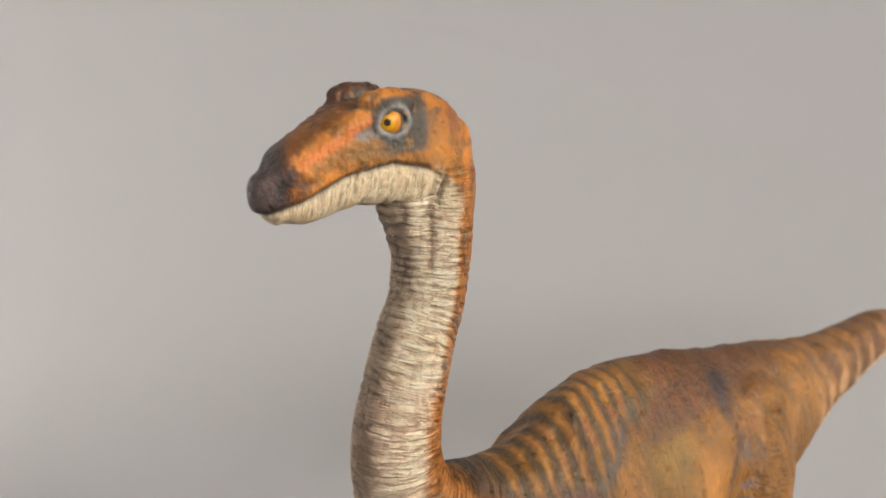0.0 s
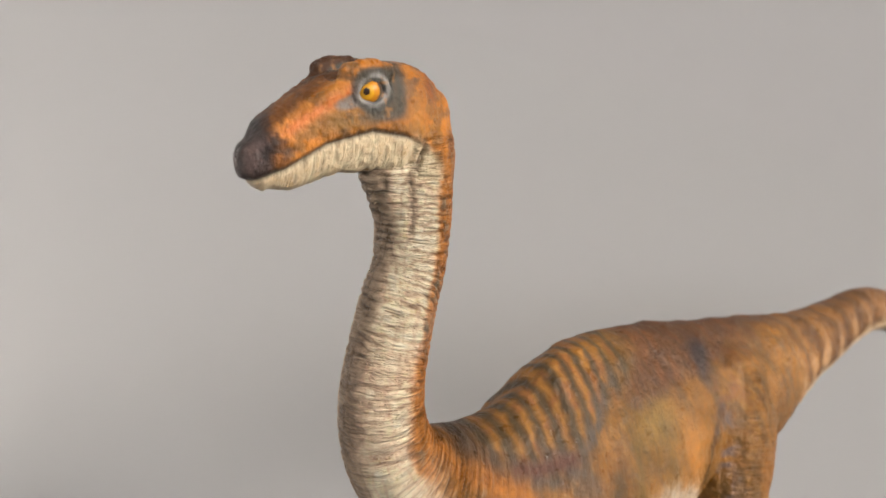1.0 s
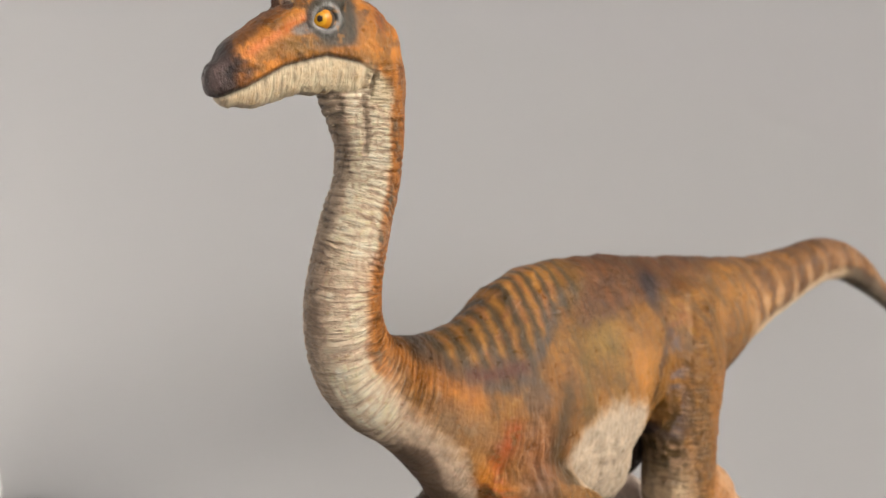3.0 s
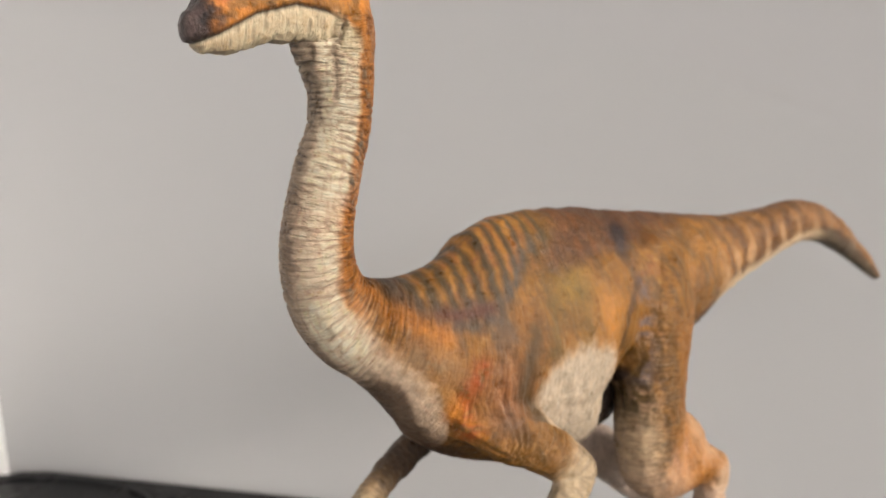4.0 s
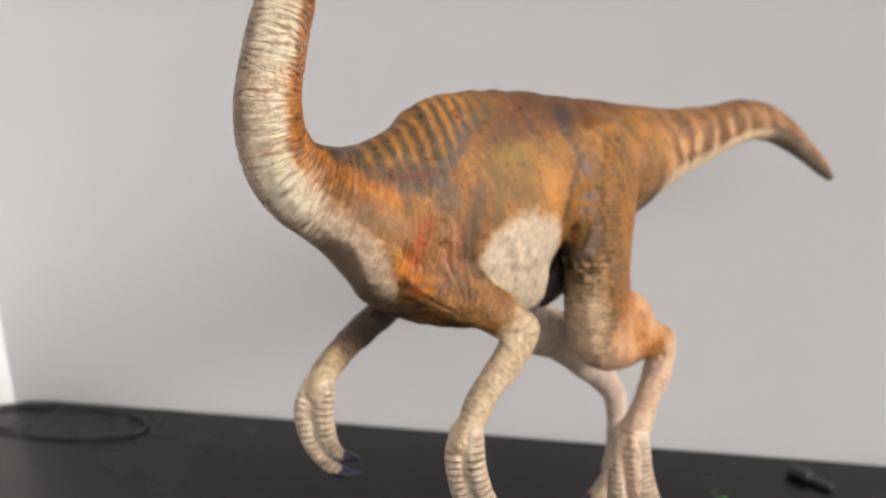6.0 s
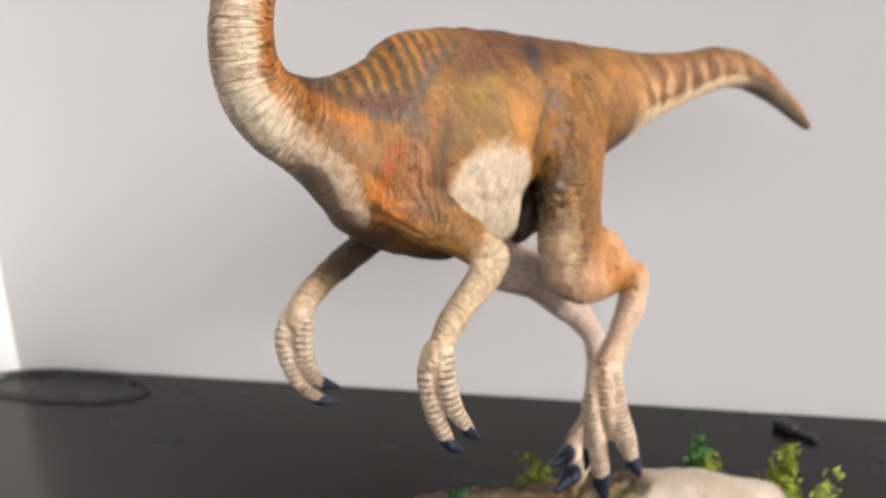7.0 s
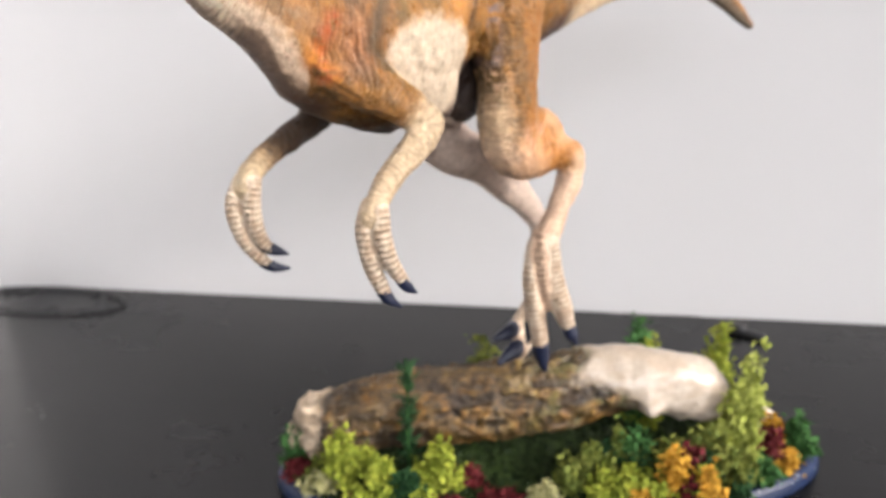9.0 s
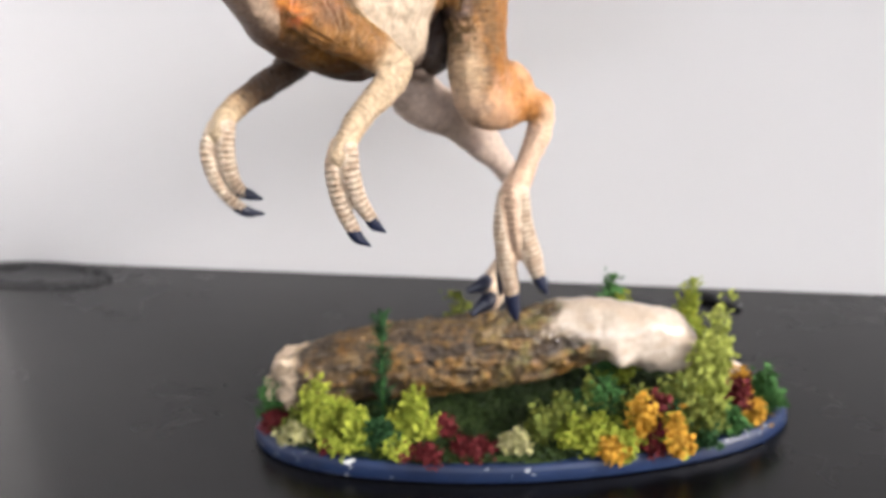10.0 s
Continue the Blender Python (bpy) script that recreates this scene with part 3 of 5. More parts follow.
    wr = np.where(is_trunk, 0.18 + 0.82 * is_trunk * sstep(-86, -106, s) + 0.35 * np.exp(-(((s + 78) / 14) ** 2 + ((z - 193) / 16) ** 2)), 0.42)
    wr = wr * np.where(is_trunk & (s > -112), 1 - 0.55 * sstep(-112, -104, s) * sstep(222, 212, z) * sstep(-84, -90, s), 1.0)
    ribs = np.sin((s + 0.35 * (z - 200)) / 7.5 * 2 * math.pi) * is_trunk * np.exp(-((s + 50) / 20) ** 2) * sstep(150, 185, z)
    # folds run to the armpit
    spoke = np.arctan2(z - 178, s + 70)
    radiate = 1.7 * (vnoise(np.c_[spoke * 9, np.hypot(s + 70, z - 178) / 9, n * 0 + 1], 27) - 0.5) * np.exp(-(((s + 74) / 16) ** 2 + ((z - 198) / 16) ** 2)) * (n > MID)
    wr = wr * calm
    co = co + nrm * (0.16 * wr - wr * (0.52 * ring + 0.14 * net) + 0.50 * (fbm(co / 1.2, 25, 2) - 0.5) * np.where(digit, 0.3, 1 - neckw) + 1.1 * (fbm(co / 4.2, 26, 2) - 0.5) * np.where(digit, 0.1, (1 - neckw) * sstep(120, 60, s)) + radiate + 1.4 * lump * np.where(digit, 0.2, 1.0) * (1 - 0.6 * neckw) + 0.12 * ribs)[:, None]
    co, groove = throat_grooves(co, nrm)
    scute = np.where(digit | ((pid == 3) & (z < 120)) | ((pid == 4) & (z < 95)), 1.0, 0.0) * sstep(-0.55, 0.2, -dors * np.where(pid >= 9, 1, 1))
    scute = np.where(digit, np.where(along > 2, 1.0, 0.5), np.where((pid == 3) & (z < 117), 1.0, scute)) * calm
    # ---- paint ----
    tw = np.where(is_trunk, 1.0, np.where(pid == 3, sstep(196, 208, z), np.where(pid == 1, sstep(22, 9, along), 0.0)))
    dors = np.where(is_trunk, dors + (body_dors - dors) * sstep(-102, -86, s), body_dors)
    CR = np.array((0.80, 0.62, 0.43))
    m1, m2, m3, m4 = fbm(co / 14, 31), fbm(co / 5, 32), fbm(co / 2, 33), fbm(co / 0.9, 34)
    near_side = sstep(-3, 2, n - MID)
    col = np.array((0.42, 0.182, 0.030)) * (0.60 + 0.70 * m1)[:, None]
    def lay(c, a):
        nonlocal col
        a = np.clip(a, 0, 1)[:, None]
        col = col * (1 - a) + np.asarray(c) * a
    def spot(cs_, cz, rs_, rz):
        return np.exp(-(((s + 1.6 * (m3 - 0.5) - cs_) / rs_) ** 2 + ((z + 1.6 * (m2 - 0.5) - cz) / rz) ** 2))
    def stroke(points, width):
        """A soft brush line through (s, z) points."""
        best = np.full(len(co), 1e9)
        ss, zz = s + 3.0 * (m2 - 0.5) + 1.5 * (m3 - 0.5), z + 3.0 * (m1 - 0.5)
        for (a0, b0), (a1, b1) in zip(points, points[1:]):
            u = np.clip(((ss - a0) * (a1 - a0) + (zz - b0) * (b1 - b0)) / ((a1 - a0) ** 2 + (b1 - b0) ** 2), 0, 1)
            best = np.minimum(best, (ss - a0 - u * (a1 - a0)) ** 2 + (zz - b0 - u * (b1 - b0)) ** 2)
        return np.exp(-best / width ** 2)
    streak = vnoise(np.c_[(s + 0.25 * z) / 2.2, z / 9, n / 9], 38)
    lay((0.175, 0.088, 0.026), sstep(0.42, 0.66, m2) * 0.32)
    lay((0.20, 0.105, 0.032), sstep(0.5, 0.75, streak) * 0.55)
    lay((0.45, 0.19, 0.04), sstep(0.45, 0.2, streak) * 0.4)
    lay((0.115, 0.070, 0.026), sstep(0.50, 0.66, m1) * 0.4 * (z < 228))
    lay((0.47, 0.19, 0.035), sstep(0.56, 0.72, m3) * 0.32)
    lay((0.50, 0.30, 0.13), sstep(0.64, 0.74, m4) * 0.35)
    body = tw * (1 - neckw)
    side = body * near_side
    # olive-yellow and salmon patches of the flank
    lay((0.36, 0.215, 0.042), side * spot(-43, 223, 10, 7) * 0.75)
    lay((0.47, 0.20, 0.06), side * spot(-60, 216, 5, 7) * 0.4)
    lay((0.54, 0.225, 0.045), side * spot(-31, 211, 5, 11) * 0.8)
    lay((0.25, 0.155, 0.04), side * stroke([(-40, 220), (-42, 206)], 3.0) * 0.5)
    lay((0.20, 0.14, 0.04), side * stroke([(-52, 219), (-54, 206)], 2.6) * 0.6)
    # saddle: red-brown along the back, streaked
    lay((0.165, 0.066, 0.022), tw * sstep(-66, -40, s + 5 * (m2 - 0.5)) * sstep(225, 231.5, z + 6 * (m2 - 0.5) - 0.05 * (s + 20)) * sstep(58, 30, s) * (0.65 + 0.5 * m3))
    lay((0.33, 0.12, 0.03), tw * sstep(0.52, 0.66, vnoise(np.c_[s / 1.6, z / 7, n / 7], 36)) * sstep(226, 231, z) * sstep(-60, -40, s) * sstep(60, 30, s) * 0.5)
    # shoulder stripes, slanting back as they come down, merging below
    lean = s - 0.02 * (z - 240) + 1.6 * (m2 - 0.5) + 1.2 * (m3 - 0.5)
    low = np.interp(s, [-101, -90, -80, -72, -66, -60, -50, -42], [223.5, 218, 216, 217.5, 223, 227.5, 232, 235.5])
    zone = tw * sstep(-102, -97, s) * sstep(-38, -46, s + 4 * (m2 - 0.5)) * sstep(-1.5, 2.5, z - low + 4 * (m3 - 0.5))
    stripe = np.zeros(len(co))
    for at in (-93, -88.4, -84, -79.6, -75, -70.6, -66.4, -62, -57.4, -52.4, -47.4):
        stripe = np.maximum(stripe, np.exp(-((lean - at) / (0.88 + 0.045 * np.clip(241 - z, 0, 14))) ** 2))
    stripe = np.clip(stripe * (0.75 + 0.6 * m3) + 0.4 * sstep(5, 0, z - low + 5 * (m2 - 0.5)), 0, 1)
    lay((0.47, 0.205, 0.036), zone * 0.92)
    lay((0.40, 0.14, 0.05), zone * sstep(0.5, 0.64, fbm(co / 3, 39)) * 0.5)
    lay((0.115, 0.082, 0.040), zone * stripe * 0.92)
    lay((0.15, 0.125, 0.105), zone * sstep(9, 1, z - low + 4 * (m3 - 0.5)) * sstep(-90, -82, s) * sstep(0.38, 0.56, m2) * 0.7)
    lay((0.17, 0.11, 0.035), zone * sstep(-58, -46, s) * 0.4)
    # dark hollow behind the neck root, grey-violet band under the stripes
    lay((0.075, 0.058, 0.038), tw * spot(-99, 229.5, 5.0, 4.5) * 0.95)
    lay((0.105, 0.088, 0.075), tw * near_side * stroke([(-98, 227), (-92, 222.5), (-84, 220)], 2.6) * 0.6)
    lay((0.19, 0.135, 0.105), tw * near_side * stroke([(-80, 223), (-74, 220), (-70, 213)], 3.0) * 0.45)
    lay((0.19, 0.068, 0.042), tw * near_side * stroke([(-88, 221.5), (-80, 220.5), (-74, 221)], 1.6) * 0.85)
    lay((0.19, 0.14, 0.09), side * stroke([(-72, 216), (-74, 206)], 3.0) * 0.5)
    # neck root orange running into ochre, and the pale chest with a broken edge
    lay((0.40, 0.20, 0.08), tw * near_side * stroke([(-99, 214), (-90, 208), (-86, 203)], 5.0) * 0.8)
    lay((0.29, 0.21, 0.12), tw * near_side * stroke([(-98, 212), (-91, 209)], 3.5) * sstep(0.45, 0.6, m3) * 0.45)
    edge = z - np.interp(s, [-122, -115, -111.5, -108, -101, -92.5, -88, -85], [262, 238, 228, 217, 210, 200, 192, 172])
    chest = tw * sstep(4.5, -4.5, edge + 9 * (m3 - 0.5) + 4 * (m2 - 0.5)) * sstep(-84, -88.5, s + 3 * (m3 - 0.5))
    lay((0.63, 0.465, 0.325), chest * 0.95)
    lay((0.50, 0.31, 0.21), chest * sstep(0.45, 0.62, m2) * 0.6)
    lay((0.33, 0.25, 0.17), chest * sstep(-12, -3, edge) * sstep(0.48, 0.6, m3) * 0.6)
    root = tw * stroke([(-112, 250), (-110.5, 243), (-107.5, 232), (-103.5, 225), (-95, 219.5), (-89, 216.5)], 3.6)
    # red-brown shoulder with a hot streak
    shoulder = near_side * ((pid == 0) | (pid == 1))
    lay((0.42, 0.165, 0.062), shoulder * spot(-72, 199, 9, 10) * 0.85)
    lay((0.50, 0.26, 0.14), shoulder * spot(-72, 200, 8, 9) * sstep(0.55, 0.68, m4) * 0.7)
    lay((0.18, 0.11, 0.085), shoulder * spot(-74, 190, 3, 3) * 0.6)
    lay((0.50, 0.105, 0.018), shoulder * stroke([(-80, 207), (-84, 200), (-85.5, 194), (-83, 188)], 2.6) * sstep(0.25, 0.5, m3))
    lay((0.62, 0.24, 0.03), shoulder * (spot(-87, 196, 2.6, 3.6) + stroke([(-86, 194), (-80, 187)], 2.0) * sstep(0.45, 0.6, m3)) * 0.55)
    lay((0.50, 0.18, 0.04), shoulder * spot(-82, 195, 7, 8) * sstep(0.60, 0.72, m4) * 0.55)
    lay((0.125, 0.078, 0.03), side * stroke([(-61, 213), (-64, 206), (-66.5, 198), (-63, 188)], 2.8) * 0.85)
    # pale belly panel; dark brown underside and thigh recess, with shade painted in
    left = np.interp(z, [170, 187, 195, 205, 215], [-54, -60, -63, -57, -50])
    panel = side * sstep(-2.5, 3.5, s - left + 4 * (m3 - 0.5)) * sstep(-23.5, -27.0, s + 0.22 * np.minimum(z - 186, 0) * -1 + 1.5 * (m3 - 0.5)) * sstep(4.2, -3.4, z - np.interp(s, [-62, -56, -46, -39, -30, -24], [195, 201, 204, 204, 200.5, 195]) + 4 * (m3 - 0.5) + 3 * (m2 - 0.5))
    lay((0.50, 0.405, 0.295), panel * 0.96)
    lay((0.42, 0.33, 0.23), panel * sstep(0.5, 0.62, vnoise(np.c_[s / 0.9, z / 2.4, n / 3], 37)) * 0.5)
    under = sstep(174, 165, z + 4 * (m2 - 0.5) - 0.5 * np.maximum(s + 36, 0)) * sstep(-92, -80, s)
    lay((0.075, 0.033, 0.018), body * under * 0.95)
    lay((0.045, 0.024, 0.015), body * near_side * sstep(-27.5, -25.0, s + 0.22 * np.maximum(186 - z, 0)) * sstep(191, 186, z) * 0.95)
    # shade of the lower chest and keel, laid on as darker brown
    lay((0.36, 0.235, 0.145), chest * sstep(194, 180, z + 6 * (m3 - 0.5)) * 0.75)
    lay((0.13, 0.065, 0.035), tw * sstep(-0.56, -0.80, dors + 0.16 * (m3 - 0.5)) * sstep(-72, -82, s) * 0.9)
    lay((0.13, 0.06, 0.032), tw * sstep(-33, -38, n + 3 * (m3 - 0.5)) * sstep(-117, -110, s) * sstep(-76, -84, s) * sstep(213, 206, z) * 0.85)
    # tail: pale below, banded above
    tail = tw * sstep(26, 44, s)
    lay((0.64, 0.47, 0.28), tail * sstep(-0.05, -0.45, dors + 0.35 * (m3 - 0.5) + 0.3 * (m2 - 0.5)))
    lay((0.42, 0.185, 0.045), tail * sstep(-0.5, 0.1, dors) * (0.5 + 0.5 * m2))
    ts = np.sin((s + 0.25 * (z - 215) + 10 * (m1 - 0.5) + 4.0 * (m2 - 0.5) + 3.0 * (m3 - 0.5)) / 12.5 * 2 * math.pi)
    lay((0.19, 0.085, 0.03), tail * sstep(0.0, 1.0, ts + 1.1 * (m2 - 0.5)) * sstep(-0.7, 0.0, dors + 0.2 * (m3 - 0.5)) * 0.75)
    lay((0.60, 0.43, 0.26), tail * sstep(0.3, 0.9, -ts + 0.6 * (m3 - 0.5)) * sstep(0.85, 0.1, dors + 0.5 * (m3 - 0.5)) * sstep(-0.6, -0.1, dors) * 0.42)
    lay((0.36, 0.16, 0.05), tail * sstep(90, 110, s) * sstep(-0.4, 0.2, dors) * 0.5)
    lay((0.09, 0.06, 0.04), tail * sstep(108, 124, s) * sstep(0.2, -0.4, dors + 0.3 * (m2 - 0.5)) * 0.75)
    lay((0.13, 0.065, 0.03), tail * sstep(0.60, 0.70, m3) * sstep(0.3, 0.7, dors) * 0.35)
    bound = np.interp(s, [-122, -115, -111.5, -108, -101, -92.5, -88], [262, 240, 230, 219, 212, 203, 194])
    neckp = neckw * (1 - sstep(-1.5, 3.5, z - bound + 5 * (m3 - 0.5)) * sstep(-111, -104, s) * sstep(250, 240, z))
    neckp = neckp * (1 - 0.9 * sstep(-115, -104, s + 4 * (m2 - 0.5)) * sstep(236, 224, z))
    # neck: cream, rust along the back, blue-grey touches between, brown down the front
    lay(CR, neckp * sstep(0.95, 0.55, dors + 0.35 * (m2 - 0.5) - 0.1 * sstep(60, 100, along)))
    lay((0.62, 0.43, 0.30), neckp * sstep(0.46, 0.62, m1) * sstep(0.7, 0.3, dors) * 0.5)
    nape = neckp * sstep(-0.08, 0.24, dors - 0.25 * np.exp(-((along - 46) / 14) ** 2) + 0.30 * (m2 - 0.5) + 0.10 * (m3 - 0.5) + 0.06 * sstep(70, 100, along))
    lay((0.52, 0.195, 0.034), nape)
    lay((0.46, 0.27, 0.17), nape * np.exp(-((along - 46) / 12) ** 2) * sstep(0.4, 0.6, m2) * 0.5)
    lay((0.24, 0.095, 0.03), nape * sstep(0.52, 0.66, m3) * 0.4)
    lay((0.24, 0.24, 0.18), neckp * np.exp(-((dors - 0.40) / 0.2) ** 2) * sstep(0.50, 0.64, m2) * sstep(0.4, 0.6, m3) * 0.8)
    lay((0.17, 0.105, 0.065), neckp * sstep(-0.80, -0.98, dors + 0.10 * (m3 - 0.5)) * 0.65)
    lay((0.36, 0.24, 0.16), neckp * np.exp(-((dors + 0.55) / 0.16) ** 2) * sstep(0.48, 0.62, m2) * 0.25)
    lay((0.50, 0.175, 0.022), root * near_side * (0.75 + 0.4 * m3) * 0.95)
    # near leg: olive front, violet streak, orange back, pale shin
    lg = (pid == 3) * sstep(212, 200, z)
    lay((0.41, 0.165, 0.03), lg * sstep(-9, -2, s + 4 * (m2 - 0.5)) * 0.85)
    lay((0.165, 0.115, 0.04), (pid == 3) * stroke([(-18, 208), (-20, 198), (-18, 186), (-16, 176)], 4.2) * (0.5 + 0.6 * m3))
    lay((0.24, 0.13, 0.04), lg * stroke([(-5, 206), (-5, 184), (-4, 172)], 3.0) * (0.3 + 0.7 * m3))
    lay((0.24, 0.17, 0.15), near_side * stroke([(-13, 219), (-13, 204.5), (-13.8, 187)], 2.2) * sstep(0.38, 0.54, m2) * 0.9)
    lay((0.57, 0.36, 0.22), lg * spot(-13, 180, 4.5, 8) * sstep(0.42, 0.60, m3) * 0.7)
    lay((0.52, 0.38, 0.235), lg * sstep(180, 168, z + 8 * (m3 - 0.5)) * sstep(-7, -14, s + 5 * (m2 - 0.5)) * 0.8)
    lay((0.55, 0.36, 0.23), lg * sstep(162, 150, z + 6 * (m2 - 0.5)) * sstep(10, 2, s) * 0.75)
    lay((0.56, 0.33, 0.23), lg * spot(0, 159, 7, 5) * sstep(0.42, 0.58, m2) * 0.8)
    lay((0.50, 0.20, 0.045), lg * spot(9, 152, 10, 7) * 0.85)
    lay((0.58, 0.36, 0.21), lg * spot(17, 155, 6, 2.5) * 0.7)
    lay((0.52, 0.36, 0.245), lg * sstep(145, 139, z + 3 * (m2 - 0.5)) * sstep(4, 10, s + 50 * sstep(136, 132, z)))
    lay((0.10, 0.05, 0.022), (pid != 1) * near_side * stroke([(-14, 219), (-21, 210), (-25.5, 200)], 1.4) * 0.8)
    lay((0.60, 0.40, 0.25), (pid == 3) * spot(14, 163, 5, 5) * sstep(4, 9, s) * 0.55)
    lay((0.60, 0.41, 0.265), lg * sstep(15, 20, s) * sstep(153, 147, z) * 0.8)
    # inner hips painted near black for the shade between the legs
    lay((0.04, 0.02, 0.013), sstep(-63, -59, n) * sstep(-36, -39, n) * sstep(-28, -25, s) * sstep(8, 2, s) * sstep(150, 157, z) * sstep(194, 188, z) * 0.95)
    # dark hip blotches
    lay((0.045, 0.024, 0.020), near_side * (1.3 * spot(-14.5, 232.4, 4.0, 3.0) + 0.9 * spot(-17.0, 229.5, 2.0, 3.0)))
    lay((0.11, 0.066, 0.050), near_side * spot(-18, 227, 2.4, 3.2) * 0.7)
    lay((0.30, 0.10, 0.04), near_side * spot(-10, 222, 5, 4) * sstep(0.45, 0.6, m3) * 0.6)
    # far leg, arms, digits
    lay((0.50, 0.39, 0.31), pid == 4)
    ar = (pid == 1) * sstep(9, 22, along)
    lay((0.40, 0.19, 0.06), ar * sstep(0.4, 0.6, m2) * 0.7)
    lay((0.48, 0.36, 0.225), ar * sstep(34, 42, along + 5 * (m3 - 0.5)))
    fa = pid == 2
    # brown upper part of the far arm, deepened in colour for its shade
    lay((0.11, 0.06, 0.03), fa * sstep(60, 38, along + 8 * (m3 - 0.5)))
    lay((0.46, 0.35, 0.215), fa * sstep(40, 62, along + 6 * (m3 - 0.5)))
    lay((0.56, 0.45, 0.33), digit)
    lay((0.40, 0.27, 0.17), digit * sstep(0.46, 0.62, m3) * 0.6)
    lay((0.12, 0.08, 0.06), sstep(0.62, 0.85, vnoise(np.c_[along / 0.9, around * 1.5, pid + 3.0], 43)) * (((pid == 1) & (along > 36)) | (pid == 3) & (z < 195) & (s < -6) | fa & (along > 30)) * 0.25)
    # throat grooves tinted dark as their shadow
    lay((0.16, 0.11, 0.075), groove * 0.7)
    # folds darkened in the colour: paint in the creases and their shadow together
    wash_shade = np.clip(wr * ((0.46 + 0.06 * neckw) * ring + 0.16 * net) * np.where(digit, 0.3, np.where(is_trunk, 1.0, 0.6)) * (1 - 0.55 * chest) * (1 - 0.6 * panel), 0, 0.6)[:, None]
    col = col * (1 - wash_shade * (1 - np.array((0.34, 0.27, 0.22))))
    lum = col.mean(1)
    col = col * (0.58 + 0.42 * sstep(0.12, 0.32, lum))[:, None]
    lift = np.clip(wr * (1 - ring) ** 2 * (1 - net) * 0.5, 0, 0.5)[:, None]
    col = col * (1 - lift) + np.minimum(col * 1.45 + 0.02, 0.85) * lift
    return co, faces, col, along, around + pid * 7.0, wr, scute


def getattr_(l, k):
    return {"t": l.t, "l": l.l, "v": l.v}[k]


def skin_material():
    m, n, l, p = mat("painted_hide")
    def attr(name):
        a = n.new("ShaderNodeAttribute")
        a.attribute_name = name
        return a
    paint, al, ar, wr, sc = (attr(k) for k in ("paint", "along", "around", "wrinkle", "scute"))
    comb = n.new("ShaderNodeCombineXYZ")
    l.new(calc(m, "MULTIPLY", al.outputs["Fac"], 1.15), comb.inputs[0])
    l.new(calc(m, "MULTIPLY", ar.outputs["Fac"], 1.5), comb.inputs[1])
    f1 = n.new("ShaderNodeTexNoise")
    f1.inputs["Scale"].default_value, f1.inputs["Detail"].default_value, f1.inputs["Roughness"].default_value, f1.inputs["Distortion"].default_value = 1.0, 4.0, 0.6, 0.45
    l.new(comb.outputs[0], f1.inputs["Vector"])
    fine = link_noise(m, 1100, 4, 0.6)
    blot = link_noise(m, 330, 5, 0.6)
    # hairline folds between the large ones
    comb2 = n.new("ShaderNodeCombineXYZ")
    l.new(calc(m, "MULTIPLY", al.outputs["Fac"], 2.5), comb2.inputs[0])
    l.new(calc(m, "MULTIPLY", ar.outputs["Fac"], 2.6), comb2.inputs[1])
    f2 = n.new("ShaderNodeTexNoise")
    f2.inputs["Scale"].default_value, f2.inputs["Detail"].default_value, f2.inputs["Distortion"].default_value = 1.0, 3.0, 0.6
    l.new(comb2.outputs[0], f2.inputs["Vector"])
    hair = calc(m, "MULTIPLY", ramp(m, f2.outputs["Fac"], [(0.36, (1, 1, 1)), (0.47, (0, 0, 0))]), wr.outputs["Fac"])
    # scutes: overlapping cross bands on the digits
    wave = calc(m, "SINE", calc(m, "ADD", calc(m, "MULTIPLY", al.outputs["Fac"], 2 * math.pi / 2.15), calc(m, "MULTIPLY", f1.outputs["Fac"], 2.2)))
    line = calc(m, "MULTIPLY", calc(m, "POWER", calc(m, "MULTIPLY_ADD", wave, 0.5, 0.5), 6.0), sc.outputs["Fac"])
    # creases tinted dark, both as settled paint and as painted-in shadow
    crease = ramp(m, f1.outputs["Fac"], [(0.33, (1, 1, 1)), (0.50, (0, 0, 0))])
    wash_shade = calc(m, "MULTIPLY", calc(m, "MULTIPLY", crease, wr.outputs["Fac"]), 0.40)
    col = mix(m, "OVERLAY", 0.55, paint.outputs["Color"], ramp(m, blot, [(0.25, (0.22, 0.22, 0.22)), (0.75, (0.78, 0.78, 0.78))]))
    col = mix(m, "MULTIPLY", wash_shade, col, (0.30, 0.24, 0.20))
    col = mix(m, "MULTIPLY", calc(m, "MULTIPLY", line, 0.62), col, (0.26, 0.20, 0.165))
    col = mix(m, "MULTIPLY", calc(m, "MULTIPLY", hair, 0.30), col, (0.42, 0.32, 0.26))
    # paler colour on the fold tops
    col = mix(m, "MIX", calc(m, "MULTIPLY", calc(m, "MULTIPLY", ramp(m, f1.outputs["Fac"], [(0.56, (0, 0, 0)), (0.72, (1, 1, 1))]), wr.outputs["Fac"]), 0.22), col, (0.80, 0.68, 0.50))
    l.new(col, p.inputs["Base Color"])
    l.new(ramp(m, blot, [(0.3, (0.24, 0.24, 0.24)), (0.7, (0.50, 0.50, 0.50))]), p.inputs["Roughness"])
    p.inputs["Specular IOR Level"].default_value = 0.38
    h = calc(m, "MULTIPLY", f1.outputs["Fac"], wr.outputs["Fac"])
    h = calc(m, "SUBTRACT", h, calc(m, "MULTIPLY", line, 0.5))
    h = calc(m, "SUBTRACT", h, calc(m, "MULTIPLY", hair, 0.28))
    h = calc(m, "MULTIPLY_ADD", fine, 0.30, h)
